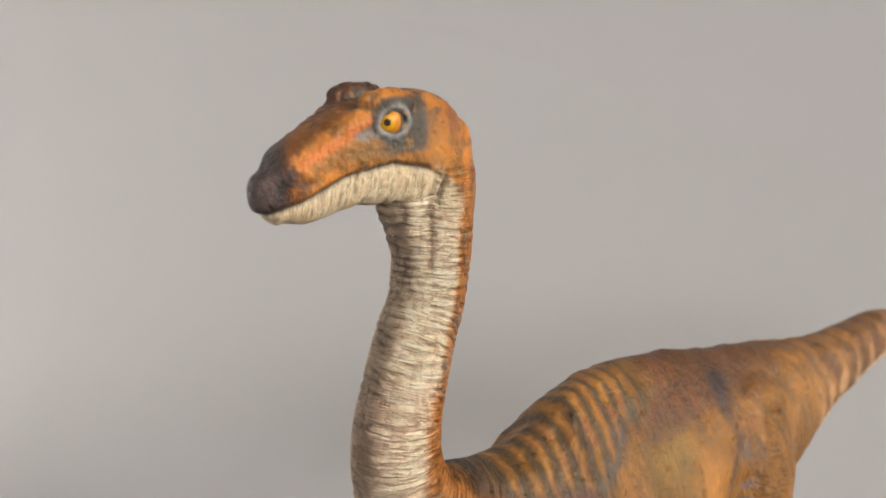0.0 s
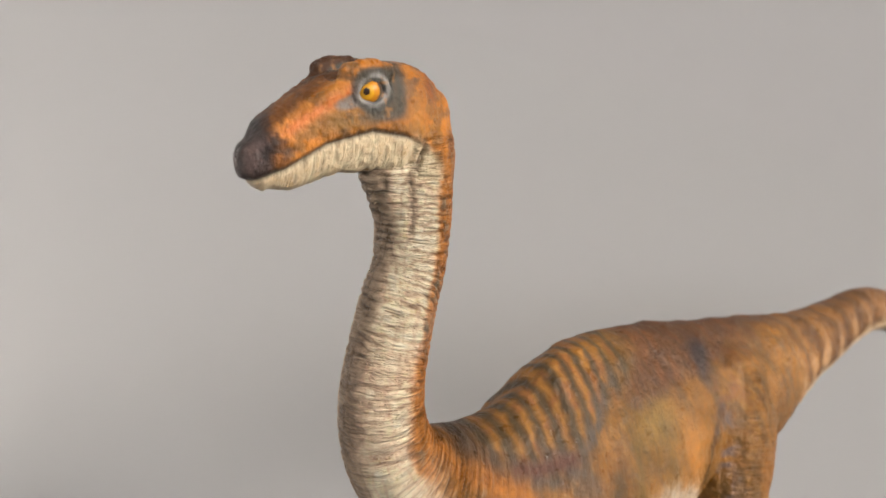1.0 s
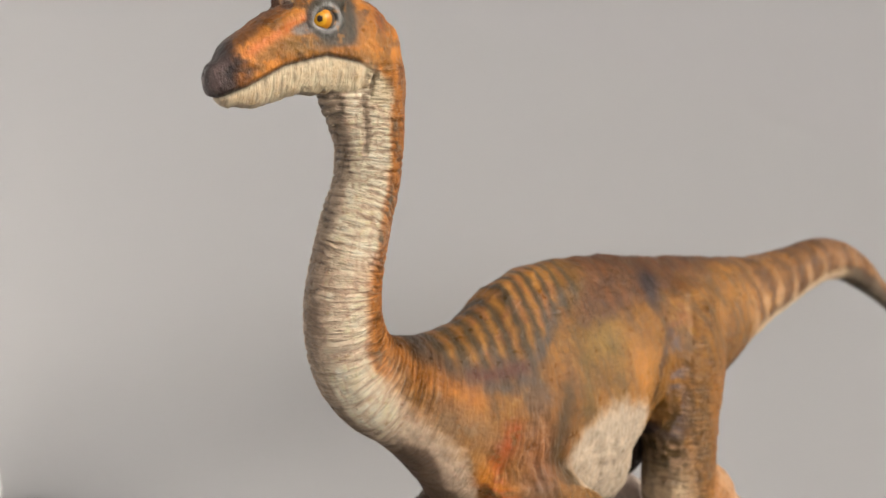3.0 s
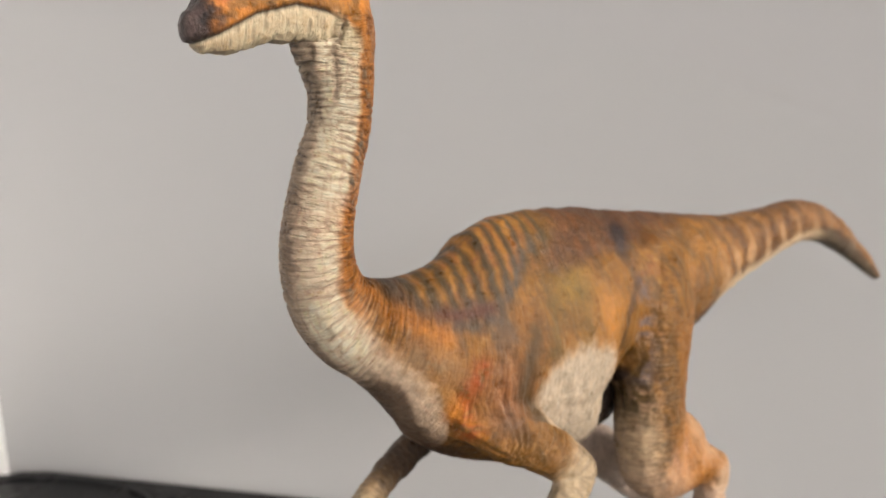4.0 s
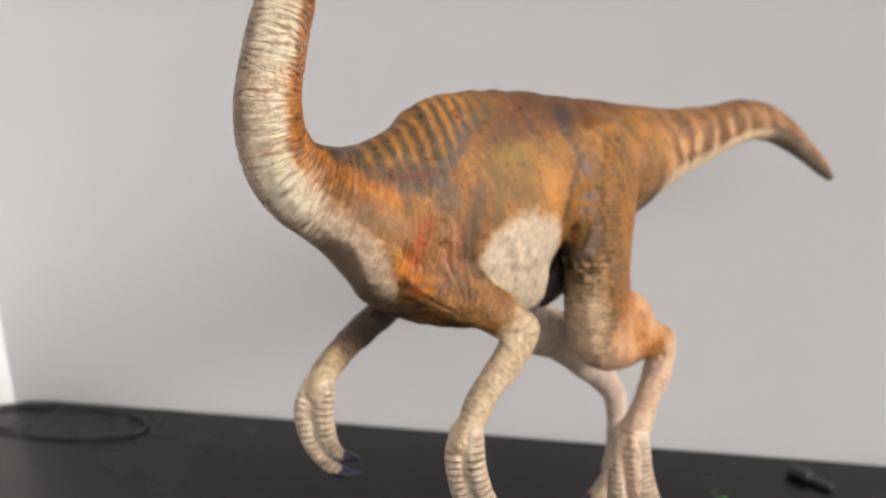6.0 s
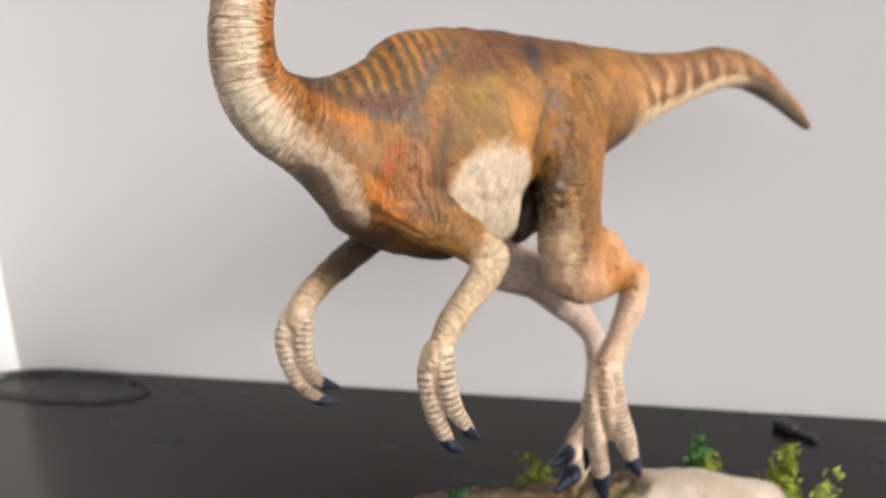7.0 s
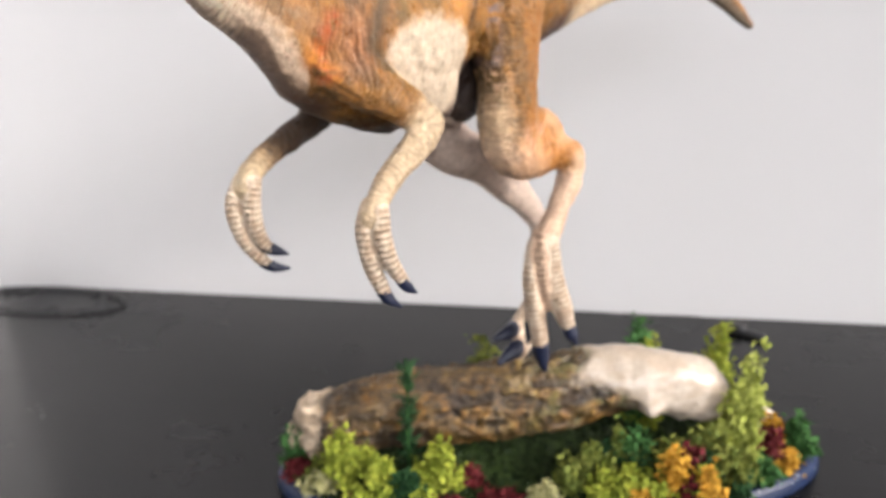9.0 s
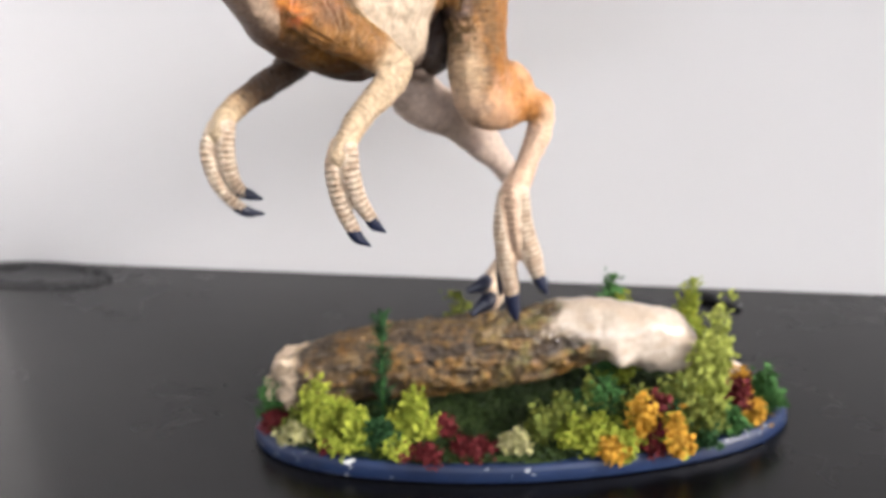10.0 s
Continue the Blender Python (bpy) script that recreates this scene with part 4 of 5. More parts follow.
    bump(m, h, 1.0, 0.0016)
    return m


def plain_paint(name, colour, rough, spec=0.5):
    m, n, l, p = mat(name)
    f = link_noise(m, 900, 4)
    l.new(mix(m, "MIX", f, tuple(c * 0.7 for c in colour), tuple(c * 1.35 for c in colour)), p.inputs["Base Color"])
    p.inputs["Roughness"].default_value, p.inputs["Specular IOR Level"].default_value = rough, spec
    return m


def eye_material():
    m, n, l, p = mat("glossy_eye")
    a = n.new("ShaderNodeAttribute")
    a.attribute_name = "paint"
    l.new(a.outputs["Color"], p.inputs["Base Color"])
    p.inputs["Roughness"].default_value = 0.38
    return m


def figurine():
    blocks = [body_skin(), head_skin()]
    vs, fs, cols, als, ars, wrs, scs, mats, base = [], [], [], [], [], [], [], [], 0
    def add(co, faces, col, al, ar, wr, sc, index):
        nonlocal base
        vs.append(co)
        fs.extend((np.asarray(faces) + base).tolist() if isinstance(faces, np.ndarray) else [tuple(i + base for i in q) for q in faces])
        mats.extend([index] * len(faces))
        for store, value in ((cols, col), (als, al), (ars, ar), (wrs, wr), (scs, sc)):
            store.append(value)
        base += len(co)
    for b in blocks:
        add(*b, 0)
    for c in claws:
        v, f = c.mesh(16)
        zero = np.zeros(len(v))
        add(v, f, np.tile((0.02, 0.03, 0.07), (len(v), 1)), zero, zero, zero, zero, 1)
    for k, e in zip((1, -1), EYES):
        c, r = np.array((e[0], MID + k * 6.15, e[2])), 2.75
        v, f = ellipsoid(c, (r, r, r), 96, 64)
        look_at = np.array((-0.62, k * 0.80, 0.0))
        d = ((v - c) / r) @ (look_at / np.linalg.norm(look_at))
        a = np.degrees(np.arccos(np.clip(d, -1, 1)))
        col = np.array((0.72, 0.36, 0.015))[None] * np.ones((len(v), 1))
        col[a > 34] = (0.62, 0.24, 0.012)
        col[a < 14.5] = (0.02, 0.008, 0.005)
        col[a > 62] = (0.10, 0.07, 0.05)
        zero = np.zeros(len(v))
        add(v, f, col, zero, zero, zero, zero, 2)
    co = np.vstack(vs)
    xyz = np.c_[(co[:, 0] + co[:, 1]) * C45, (co[:, 0] - co[:, 1]) * C45, co[:, 2]] * 0.001
    me = bpy.data.meshes.new("dinosaur_figurine")
    me.from_pydata(xyz.tolist(), [], fs)
    me.validate()
    for name, data in (("along", als), ("around", ars), ("wrinkle", wrs), ("scute", scs)):
        me.attributes.new(name, "FLOAT", "POINT").data.foreach_set("value", np.concatenate(data).astype(np.float32))
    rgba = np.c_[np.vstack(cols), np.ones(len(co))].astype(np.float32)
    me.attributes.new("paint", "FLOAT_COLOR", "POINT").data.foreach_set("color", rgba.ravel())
    me.polygons.foreach_set("material_index", np.array(mats, np.int32))
    for m in (skin_material(), plain_paint("claw_paint", (0.008, 0.011, 0.028), 0.35), eye_material()):
        me.materials.append(m)
    bm = bmesh.new()
    bm.from_mesh(me)
    bmesh.ops.recalc_face_normals(bm, faces=bm.faces)
    bm.to_mesh(me)
    bm.free()
    me.shade_smooth()
    ob = new("dinosaur_figurine", me)
    ob.matrix_world = pose(0, 0, TABLE)
    return tagged(ob, "orange and cream painted dinosaur figurine standing on a driftwood log", "figurine")


figurine()

# ======== the base, the log and the plants ========
BASE_AT = (-0.008, 0.028)
BASE_TURN = 13.0
BASE_A, BASE_B, BASE_H = 0.1225, 0.047, 0.0075


def base_xy(u, v):
    c, s = math.cos(radians(BASE_TURN)), math.sin(radians(BASE_TURN))
    return BASE_AT[0] + u * c - v * s, BASE_AT[1] + u * s + v * c


def base_material():
    m, n, l, p = mat("blue_paint")
    f = link_noise(m, 30, 5, 0.6)
    col = ramp(m, f, [(0.3, (0.004, 0.008, 0.025)), (0.7, (0.011, 0.023, 0.066))])
    chip = link_noise(m, 190, 4, 0.6, dist=1.2)
    col = mix(m, "MIX", ramp(m, chip, [(0.65, (0, 0, 0)), (0.68, (1, 1, 1))]), col, (0.60, 0.60, 0.58))
    l.new(col, p.inputs["Base Color"])
    p.inputs["Roughness"].default_value = 0.42
    p.inputs["Specular IOR Level"].default_value = 0.35
    bump(m, f, 0.5, 0.0008)
    return m


def display_base():
    bm = bmesh.new()
    prof = [(0.0, 1.0), (0.0006, 1.004), (0.0045, 1.0), (0.0075, 0.985), (BASE_H, 0.965)]
    rings = []
    for z, k in prof:
        ring = []
        for j in range(128):
            a = 2 * math.pi * j / 128
            wob = 1 + 0.006 * math.sin(3 * a + 1) + 0.004 * math.sin(7 * a)
            x, y = base_xy(BASE_A * k * wob * math.cos(a), BASE_B * k * wob * math.sin(a))
            ring.append(bm.verts.new((x, y, z)))
        rings.append(ring)
    for r0, r1 in zip(rings, rings[1:]):
        for j in range(128):
            bm.faces.new((r0[j], r0[(j + 1) % 128], r1[(j + 1) % 128], r1[j]))
    bm.faces.new(rings[-1])
    bm.faces.new(list(reversed(rings[0])))
    return solid("display_base", bm, base_material(), "oval display base painted blue with chipped white edges", "base", smooth=True, at=pose(0, 0, TABLE + 0.0005))


display_base()


def log_material():
    m, n, l, p = mat("driftwood")
    a = n.new("ShaderNodeAttribute")
    a.attribute_name = "paint"
    f = link_noise(m, 420, 6, 0.65)
    g = n.new("ShaderNodeAttribute")
    g.attribute_name = "gloss"
    col = mix(m, "OVERLAY", calc(m, "MULTIPLY_ADD", g.outputs["Fac"], -0.62, 0.75), a.outputs["Color"], ramp(m, f, [(0.3, (0.15, 0.15, 0.15)), (0.7, (0.85, 0.85, 0.85))]))
    l.new(col, p.inputs["Base Color"])
    l.new(calc(m, "MULTIPLY_ADD", g.outputs["Fac"], -0.32, 0.46), p.inputs["Roughness"])
    bump(m, calc(m, "MULTIPLY", f, calc(m, "MULTIPLY_ADD", g.outputs["Fac"], -0.9, 1.0)), 0.9, 0.0018)
    return m


def log():
    rows = [(-117, 11.5, 21, 8, 8), (-114.5, 12, 22.5, 13.0, 13), (-110, 12.5, 24, 15.8, 15.5), (-103, 14, 26.5, 14.6, 14.8), (-84, 17, 30.5, 15.6, 16), (-60, 20, 34.3, 17.0, 16.5), (-32, 24, 37, 17.0, 16.5),
            (-8, 27, 41.2, 16.8, 16.2), (14, 30.5, 47.0, 15.4, 15.5), (34, 33.5, 46.8, 13.2, 14), (46, 35.5, 45, 13.6, 13.5), (54, 36.5, 42, 14.4, 13), (58, 37, 39.5, 12.5, 11.5)]
    lb = Limb("log", rows, 1.0, side=(0, 1, 0))
    v, f = lb.mesh(160)
    x, y, z = v.T
    c = lb.c[np.abs(x[:, None] - lb.c[None, :, 0]).argmin(1)]
    d = v - c
    d[:, 0] *= 0.2
    d /= np.maximum(np.linalg.norm(d, axis=1), 1e-6)[:, None]
    bark = sstep(8, -4, x + 14 * (fbm(v / 9, 61) - 0.5) - 0.35 * (z - 45))
    bark = np.maximum(bark, sstep(34, 24, x + 10 * (fbm(v / 6, 62) - 0.5)) * sstep(57, 50, z + 6 * (fbm(v / 5, 63) - 0.5) + 0.35 * np.maximum(x - 8, 0)))
    stretched = np.c_[(x + 0.5 * z) / 13.0, y / 3.0, (z - 0.12 * x) / 3.0]
    h = 5.0 * (fbm(v / 15, 51, 4) - 0.5) + bark * (3.0 * (fbm(stretched, 52, 4) - 0.5) + 3.8 * (fbm(v / 2.1, 53) - 0.5)) + 0.25 * (fbm(v / 2, 54) - 0.5)
    h = h + 4.5 * np.exp(-(((x - 36) / 4.5) ** 2 + ((z - 40) / 5) ** 2)) * (y < 33) - 3.0 * np.exp(-(((x - 27) / 5) ** 2 + ((z - 40) / 4) ** 2))
    end = sstep(-104, -113, x)
    h = h + end * 9 * (fbm(v / 5, 55) - 0.55)
    hollow = np.exp(-((z - 29 - 2 * (fbm(v / 6, 65) - 0.5)) / 3.2) ** 2) * sstep(-100, -110, x) * sstep(20, 12, y)
    h = h - 3.5 * hollow
    h = h - bark * 1.6 * sstep(0.58, 0.70, vnoise(stretched * 0.8, 56))
    v = v + d * h[:, None]
    m1, m2 = fbm(v / 10, 57), fbm(stretched * 1.2, 58)
    col = np.ones((len(v), 3)) * np.array((0.088, 0.051, 0.017))
    def lay(cc, a):
        nonlocal col
        a = np.clip(a, 0, 1)[:, None]
        col = col * (1 - a) + np.asarray(cc) * a
    lay((0.20, 0.128, 0.050), sstep(0.48, 0.65, m1) * 0.7)
    lay((0.26, 0.125, 0.022), sstep(0.44, 0.58, fbm(v / 7, 59)) * sstep(56, 42, z) * 0.6)
    lay((0.29, 0.19, 0.05), sstep(0.53, 0.66, fbm(v / 4, 64)) * sstep(-60, -20, x) * 0.6)
    lay((0.034, 0.022, 0.010), sstep(0.50, 0.64, m2) * 0.6)
    lay((0.022, 0.015, 0.007), bark * sstep(0.52, 0.62, fbm(v / 2.6, 66)) * 0.6)
    # sunken bark coloured near black by depth, as crevice shade
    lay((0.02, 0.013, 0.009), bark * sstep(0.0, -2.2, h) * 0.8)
    lay((0.12, 0.12, 0.04), sstep(0.5, 0.66, fbm(v / 5, 60)) * sstep(-30, 10, x) * 0.7)
    lay((0.30, 0.235, 0.15), sstep(0.60, 0.7, m2) * sstep(50, 56, z) * 0.4)
    pale = 1 - bark
    lay((0.41, 0.345, 0.275), pale)
    lay((0.33, 0.25, 0.18), pale * sstep(0.46, 0.66, m1) * 0.55)
    lay((0.50, 0.44, 0.38), pale * sstep(0.5, 0.8, m2) * 0.3)
    lay((0.50, 0.39, 0.27), sstep(-103, -108, x + 8 * (m1 - 0.5)) * 0.95)
    lay((0.03, 0.02, 0.012), np.exp(-((x + 104 + 4 * (m1 - 0.5)) / 1.6) ** 2) * 0.8)
    # shade inside the end's hollow, painted on
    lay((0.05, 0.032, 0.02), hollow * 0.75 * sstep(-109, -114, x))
    me = bpy.data.meshes.new("log")
    me.from_pydata((v * 0.001).tolist(), [], f)
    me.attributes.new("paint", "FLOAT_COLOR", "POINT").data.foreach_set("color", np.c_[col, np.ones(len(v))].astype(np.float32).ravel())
    me.attributes.new("gloss", "FLOAT", "POINT").data.foreach_set("value", (pale * 0.95 + 0.45 * bark * sstep(0.48, 0.6, m1)).astype(np.float32))
    me.materials.append(log_material())
    me.shade_smooth()
    ob = new("driftwood_log", me)
    ob.matrix_world = pose(0, 0, TABLE)
    return tagged(ob, "short driftwood log, brown bark with a pale bare end", "log")


log()


def leaf_material(name, c1, c2, rough=0.75):
    m, n, l, p = mat(name)
    g = n.new("ShaderNodeNewGeometry")
    col = mix(m, "MIX", g.outputs["Random Per Island"], c1, c2)
    f = link_noise(m, 500, 4)
    col = mix(m, "OVERLAY", 0.6, col, ramp(m, f, [(0.3, (0.2, 0.2, 0.2)), (0.7, (0.8, 0.8, 0.8))]))
    l.new(col, p.inputs["Base Color"])
    p.inputs["Roughness"].default_value = rough
    p.inputs["Specular IOR Level"].default_value = 0.2
    bump(m, f, 0.6, 0.0005)
    return m


LEAF = {
    "lime": leaf_material("lime_lichen", (0.14, 0.18, 0.013), (0.29, 0.315, 0.036)),
    "olive": leaf_material("olive_lichen", (0.066, 0.0924, 0.0132), (0.172, 0.185, 0.033)),
    "green": leaf_material("green_lichen", (0.0198, 0.066, 0.0132), (0.0528, 0.132, 0.033)),
    "dark": leaf_material("dark_green_lichen", (0.00792, 0.0297, 0.00924), (0.0198, 0.0594, 0.0165)),
    "orange": leaf_material("orange_lichen", (0.34, 0.165, 0.011), (0.46, 0.26, 0.028)),
    "red": leaf_material("red_flock", (0.0561, 0.00528, 0.0066), (0.112, 0.0132, 0.0145)),
    "pale": leaf_material("pale_green_lichen", (0.19, 0.22, 0.03), (0.32, 0.345, 0.075)),
    "cream": leaf_material("cream_lichen", (0.251, 0.238, 0.0924), (0.363, 0.343, 0.172)),
    "moss": leaf_material("moss_carpet", (0.004, 0.011, 0.0025), (0.022, 0.037, 0.007)),
}


def crumb(verts, faces, c, r, rnd):
    """A crinkled scrap: a squashed, jittered cushion with a ragged rim."""
    axis = Vector((rnd.gauss(0, 1), rnd.gauss(0, 1), rnd.gauss(0, 1) + 0.4)).normalized()
    q = axis.to_track_quat("Z", "Y")
    base = len(verts)
    flat, k0 = rnd.uniform(0.14, 0.34), rnd.uniform(0.85, 1.2)
    for j in range(7):
        a = j * 2 * math.pi / 7 + rnd.uniform(-0.25, 0.25)
        k = r * k0 * (rnd.uniform(1.0, 1.6) if j % 2 else rnd.uniform(0.45, 0.9))
        verts.append(Vector(c) + q @ Vector((k * math.cos(a), k * math.sin(a), r * rnd.uniform(-0.45, 0.45))))
    verts.append(Vector(c) + q @ Vector((0, 0, r * flat)))
    verts.append(Vector(c) + q @ Vector((0, 0, -r * flat)))
    for j in range(7):
        a, b = base + j, base + (j + 1) % 7
        faces.append((a, b, base + 7))
        faces.append((b, a, base + 8))


def clump(kind, x, y, z, rx, rz, seed, label, category="lichen"):
    """A tuft of branching crinkled lichen, x, y, z in millimetres at its foot."""
    rnd = random.Random(seed)
    verts, faces = [], []
    tips = max(8, int(rx * 1.1 + rz * 0.4))
    for _ in range(tips):
        a, e = rnd.uniform(0, 2 * math.pi), rnd.uniform(0.05, 1.0) ** 0.7
        tip = Vector((rx * (1 - 0.75 * e * e) * math.cos(a) * rnd.uniform(0.6, 1.1), rx * 0.8 * (1 - 0.75 * e * e) * math.sin(a) * rnd.uniform(0.6, 1.1), rz * e * rnd.uniform(0.8, 1.1)))
        for k in range(9):
            u = (k + 1) / 9
            spread = 0.4 + 1.5 * u
            for _ in range(3 if u < 0.6 else 7):
                p = tip * u + Vector((rnd.gauss(0, spread), rnd.gauss(0, spread), rnd.gauss(0, spread * 0.8)))
                p.z = max(p.z, 0.2)
                crumb(verts, faces, p, rnd.uniform(0.7, 1.5) * (1.15 if u > 0.6 else 0.8), rnd)
    me = bpy.data.meshes.new(kind + "_tuft")
    me.from_pydata([(v * 0.001)[:] for v in verts], [], faces)
    me.materials.append(LEAF[kind])
    ob = new("lichen_tuft" if category == "lichen" else "flock_tuft", me)
    ob.matrix_world = pose(x * 0.001, y * 0.001, TABLE + z * 0.001)
    return tagged(ob, label, category, "plants on the display base")


# the mossy carpet on the base
def carpet():
    rnd = random.Random(5)
    verts, faces = [], []
    for _ in range(4200):
        a, r = rnd.uniform(0, 2 * math.pi), math.sqrt(rnd.uniform(0, 1)) * 0.955
        x, y = base_xy(BASE_A * r * math.cos(a), BASE_B * r * math.sin(a))
        crumb(verts, faces, (x * 1000, y * 1000, BASE_H * 1000 + rnd.uniform(0.2, 2.2)), rnd.uniform(0.7, 1.6), rnd)
    base = len(verts)
    verts.append(Vector((BASE_AT[0] * 1000, BASE_AT[1] * 1000, BASE_H * 1000 + 1.4)))
    for ring, k in enumerate((0.3, 0.6, 0.85, 0.965)):
        for j in range(64):
            a = j * 2 * math.pi / 64
            x, y = base_xy(BASE_A * k * math.cos(a), BASE_B * k * math.sin(a))
            verts.append(Vector((x * 1000, y * 1000, BASE_H * 1000 + (1.3, 1.1, 0.8, -0.3)[ring] + rnd.uniform(-0.3, 0.3))))
    for j in range(64):
        faces.append((base, base + 1 + j, base + 1 + (j + 1) % 64))
        for ring in range(3):
            o = base + 1 + ring * 64
            faces.append((o + j, o + 64 + j, o + 64 + (j + 1) % 64, o + (j + 1) % 64))
    me = bpy.data.meshes.new("moss")
    me.from_pydata([(v * 0.001)[:] for v in verts], [], faces)
    me.materials.append(LEAF["moss"])
    ob = new("moss", me)
    ob.matrix_world = pose(0, 0, TABLE + 0.0005)
    tagged(ob, "dark green moss flock covering the display base", "moss", kind="stuff")


carpet()
B0 = BASE_H * 1000
LIME, OLIVE, GREEN, DARK = "bright yellow-green lichen tuft on the base", "olive green lichen tuft beside the log", "mid green lichen tuft at the base's edge", "dark green lichen tuft on the base"
PALE = "tall pale green lichen tuft beside the log's bare end"
ORANGE, RED, CREAM = "orange lichen tuft among the green plants", "dark red flock tuft on the moss", "pale cream lichen tuft on the moss"
PLANTS = [
    ("lime", -91, -8, 14, 27, LIME), ("lime", -76, -15, 14, 19, LIME), ("lime", -51, -5, 12, 26, LIME), ("lime", -57, -19, 8, 9, LIME), ("cream", -101, -13, 8, 10, CREAM),
    ("dark", -63, -15, 8, 16, DARK), ("green", -120, 5, 7, 16, GREEN), ("olive", -104, -4, 7, 10, OLIVE),
    ("cream", -7, -9, 6, 11, CREAM), ("olive", 4, 4, 8, 17, OLIVE), ("lime", 20, -1, 11, 15, LIME), ("olive", 24, 12, 12, 25, OLIVE), ("lime", 37, -2, 8, 11, LIME), ("dark", 33, 10, 9, 16, DARK),
    ("olive", 42, 12, 10, 24, OLIVE), ("lime", 58, 5, 9, 14, LIME), ("dark", 56, 12, 8, 18, DARK), ("olive", 70, 14, 11, 22, OLIVE), ("green", 84, 24, 10, 13, GREEN), ("green", 99, 42, 10, 20, GREEN), ("dark", 74, 10, 7, 9, DARK),
    ("olive", 12, 8, 10, 20, OLIVE), ("green", 30, 14, 10, 24, GREEN), ("lime", 48, 9, 10, 20, LIME), ("dark", 20, 15, 9, 19, DARK), ("olive", 57, 17, 10, 27, OLIVE), ("lime", 30, 4, 9, 14, LIME),
    ("orange", 45, 2, 4, 27, ORANGE), ("orange", 34, -6, 5.5, 11, ORANGE), ("orange", 59, 0, 5.5, 18, ORANGE), ("orange", 94, 32, 5, 13, ORANGE), ("orange", 90, 42, 4, 23, ORANGE),
    ("pale", 72, 26, 11, 40, PALE), ("pale", 77, 34, 9, 55, PALE), ("lime", 67, 56, 8, 56, LIME), ("green", 30, 60, 6, 55, GREEN), ("green", 31, 61, 7, 56, GREEN), ("lime", 35, 60, 9, 47, LIME), ("lime", 66, 57, 8, 52, LIME), ("olive", -40, 46, 9, 51, OLIVE),
]
FLOCKS = [(-114, -3, 7, 8), (-40, 2, 6, 7), (-42, -20, 5, 6), (-50, -19, 5, 4), (-21, -13, 7, 6), (-28, -11, 6, 6), (52, 8, 6, 24), (51, 2, 6, 12), (86, 32, 7, 22), (-85, -18, 5, 5)]
for i, (kind, x, y, rx, rz, label) in enumerate(PLANTS):
    clump(kind, x, y, B0 - 0.6, rx, rz, 100 + i, label)
for i, (x, y, rx, rz) in enumerate(FLOCKS):
    clump("red", x, y, B0 - 0.6, rx, rz, 300 + i, RED, "flock")


def sprig(x, y, height, seed, lean=0.0):
    """A thin plastic stem with needle leaves."""
    rnd = random.Random(seed)
    t = thing("plant_sprig", "dark green plastic sprig with needle leaves", "plant", "plants on the display base", pose(x * 0.001, y * 0.001, TABLE + BASE_H - 0.0006))
    bm = bmesh.new()
    pts = [Vector((lean * k * k * 0.01, 0.6 * math.sin(k * 0.9), height * k / 12)) * 0.001 for k in range(13)]
    prev = None
    for k, p in enumerate(pts):
        r = 0.0007 * (1 - 0.5 * k / 12)
        ring = [bm.verts.new(p + Vector((r * math.cos(a), r * math.sin(a), 0))) for a in np.arange(6) * math.pi / 3]
        if prev:
            for j in range(6):
                bm.faces.new((prev[j], prev[(j + 1) % 6], ring[(j + 1) % 6], ring[j]))
        prev = ring
    bm.faces.new(prev)
    part("stem", bm, LEAF["green"], t)
    bm = bmesh.new()
    for k in range(120):
        u = rnd.uniform(0.15, 1.0)
        p = pts[min(12, int(u * 12))] + Vector((0, 0, rnd.uniform(0, height / 12) * 0.001))
        a, up = rnd.uniform(0, 2 * math.pi), rnd.uniform(0.2, 1.1)
        d = Vector((math.cos(a), math.sin(a), up)).normalized() * rnd.uniform(4.0, 7.5) * 0.001
        w = d.cross(Vector((0, 0, 1))).normalized() * 0.0010
        q = [bm.verts.new(v) for v in (p - w * 0.4, p + w * 0.4, p + d * 0.6 + w, p + d, p + d * 0.6 - w)]
        bm.faces.new(q)
        lo = [bm.verts.new(v.co + Vector((0, 0, -0.0002))) for v in q]
        bm.faces.new(list(reversed(lo)))
        for j in range(5):
            bm.faces.new((q[j], lo[j], lo[(j + 1) % 5], q[(j + 1) % 5]))
    part("needles", bm, LEAF["dark"], t)


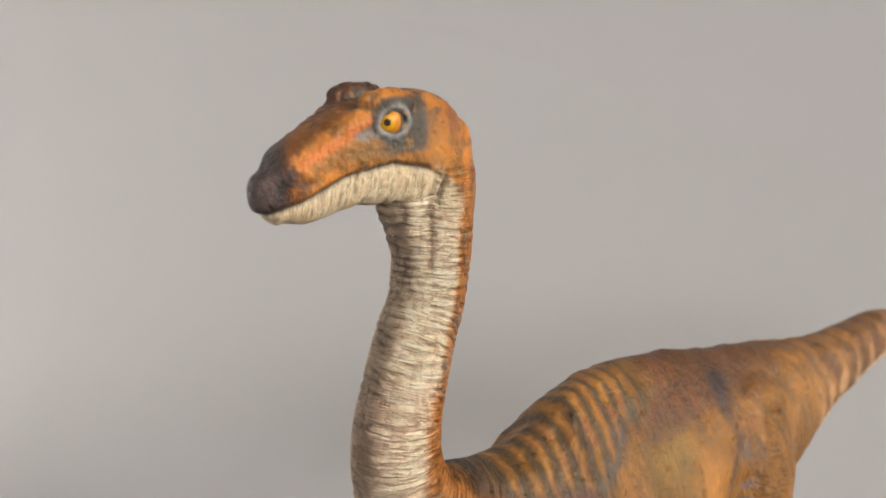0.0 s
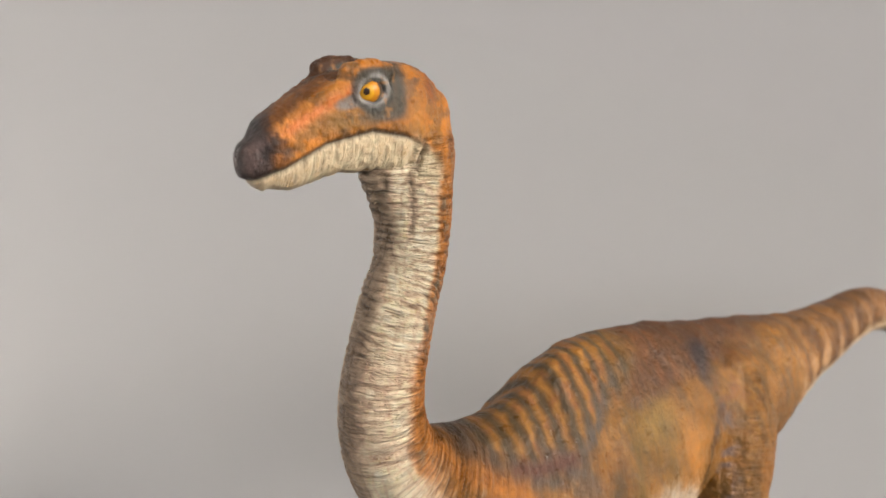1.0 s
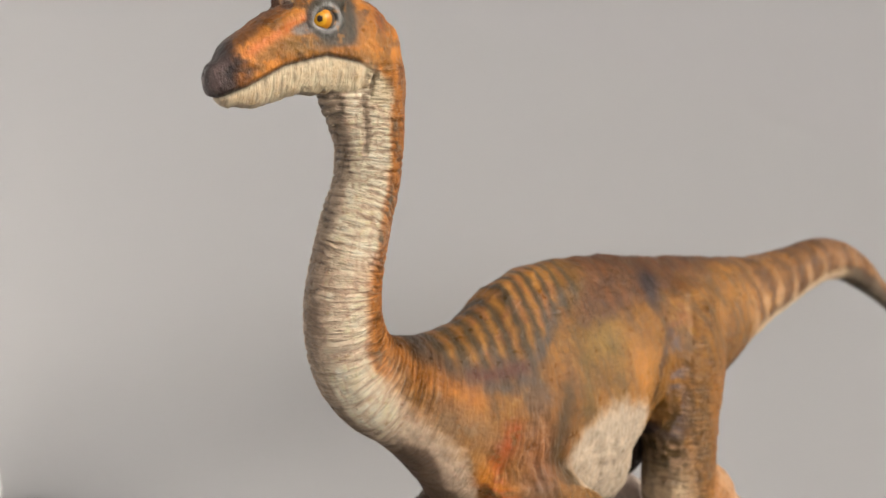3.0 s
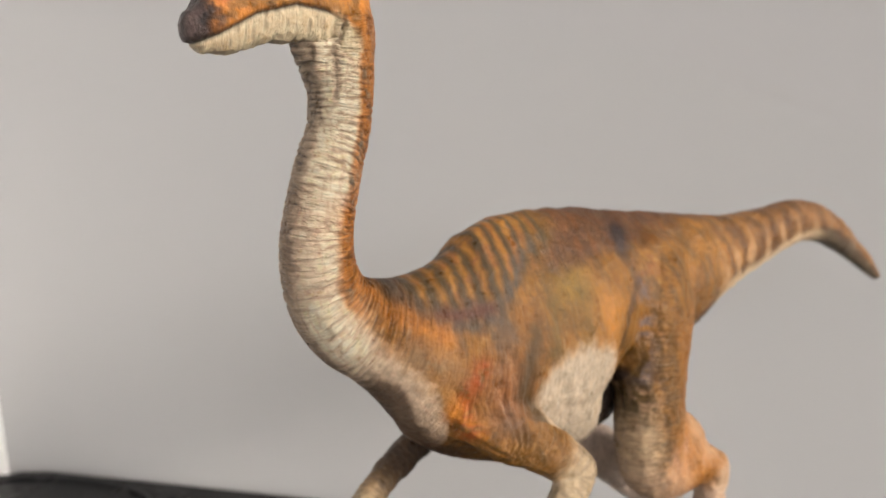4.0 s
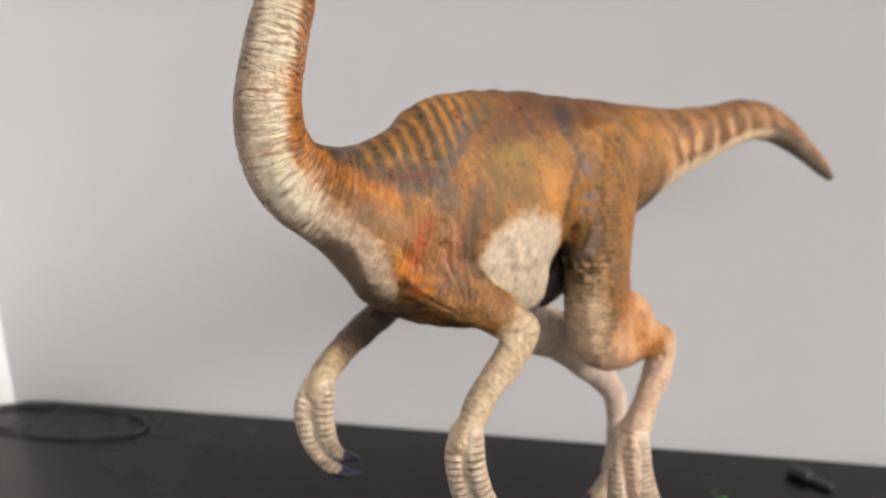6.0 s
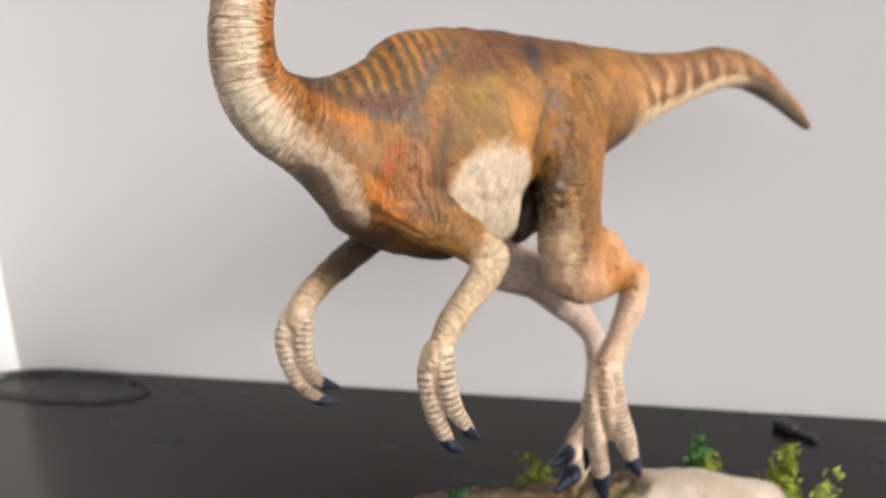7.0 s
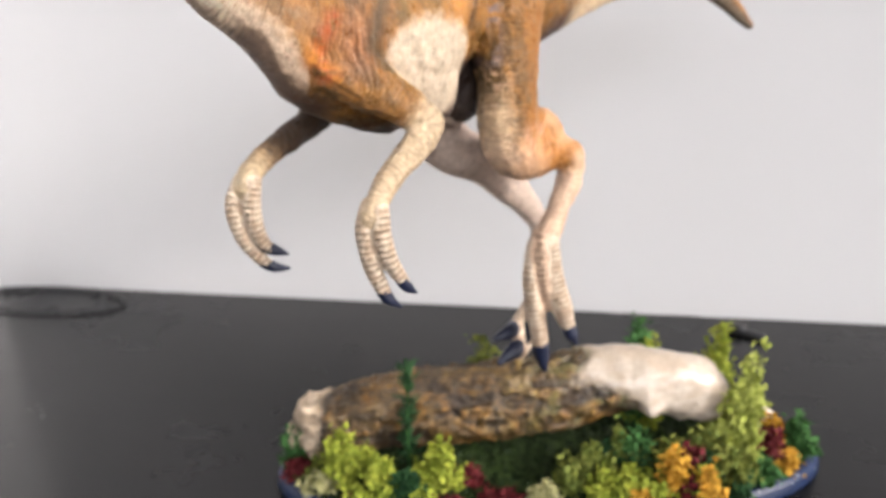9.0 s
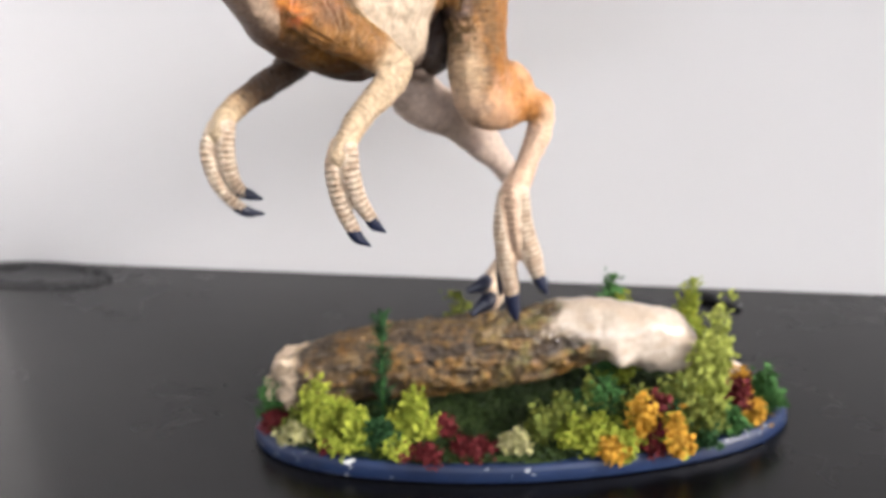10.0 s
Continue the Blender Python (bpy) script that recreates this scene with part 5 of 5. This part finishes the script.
sprig(-66, 1, 56, 1, 1.0)


# ======== what lies on the table ========
def cable():
    cu = bpy.data.curves.new("cable", "CURVE")
    cu.dimensions, cu.bevel_depth, cu.bevel_resolution = "3D", 0.0010, 4
    sp = cu.splines.new("NURBS")
    pts = [(-0.437 + 0.125 * 0.5 + 0.062 * math.cos(a) * 1.0, 0.187 + 0.021 * math.sin(a)) for a in np.linspace(0.9, 0.9 - 2 * math.pi * 0.98, 26)]
    sp.points.add(len(pts) - 1)
    for p, (x, y) in zip(sp.points, pts):
        p.co = (x, y, 0.002, 1)
    sp.use_endpoint_u = True
    cu.materials.append(BLACKPLASTIC)
    ob = new("cable", cu)
    ob.matrix_world = pose(0, 0, TABLE)
    return tagged(ob, "thin black cable lying in a loop on the table", "cable")


cable()


def black_clip():
    t = thing("black_clip", "small black plastic clip lying on the table", "clip", at=pose(0.097, 0.190, TABLE, 0, 0, -38))
    bm = bmesh.new()
    box(bm, -0.012, 0.001, -0.004, 0.004, 0.0004, 0.006, 0.0018)
    part("body", bm, BLACKPLASTIC, t)
    bm = bmesh.new()
    box(bm, 0.0015, 0.014, -0.0024, 0.0024, 0.0004, 0.0034, 0.001)
    part("tongue", bm, BLACKPLASTIC, t)


black_clip()


def pale_stone():
    v, f = ellipsoid((0, 0, 9), (10, 8, 12), 40, 26)
    h = 3.0 * (fbm(v / 6, 71) - 0.5) + 0.8 * (fbm(v / 2, 72) - 0.5)
    d = v - np.array((0, 0, 9))
    v = v + d / np.linalg.norm(d, axis=1)[:, None] * h[:, None]
    v[:, 2] = np.maximum(v[:, 2], 0)
    me = bpy.data.meshes.new("stone")
    me.from_pydata((v * 0.001).tolist(), [], f)
    me.materials.append(mottled("pale_stone", (0.46, 0.36, 0.27), (0.60, 0.50, 0.40), 120, 0.6, 600, 0.0006, 0.5))
    me.shade_smooth()
    ob = new("stone", me)
    ob.matrix_world = pose(0.084, 0.050, TABLE + BASE_H)
    tagged(ob, "rounded pale tan stone among the plants", "stone")


pale_stone()
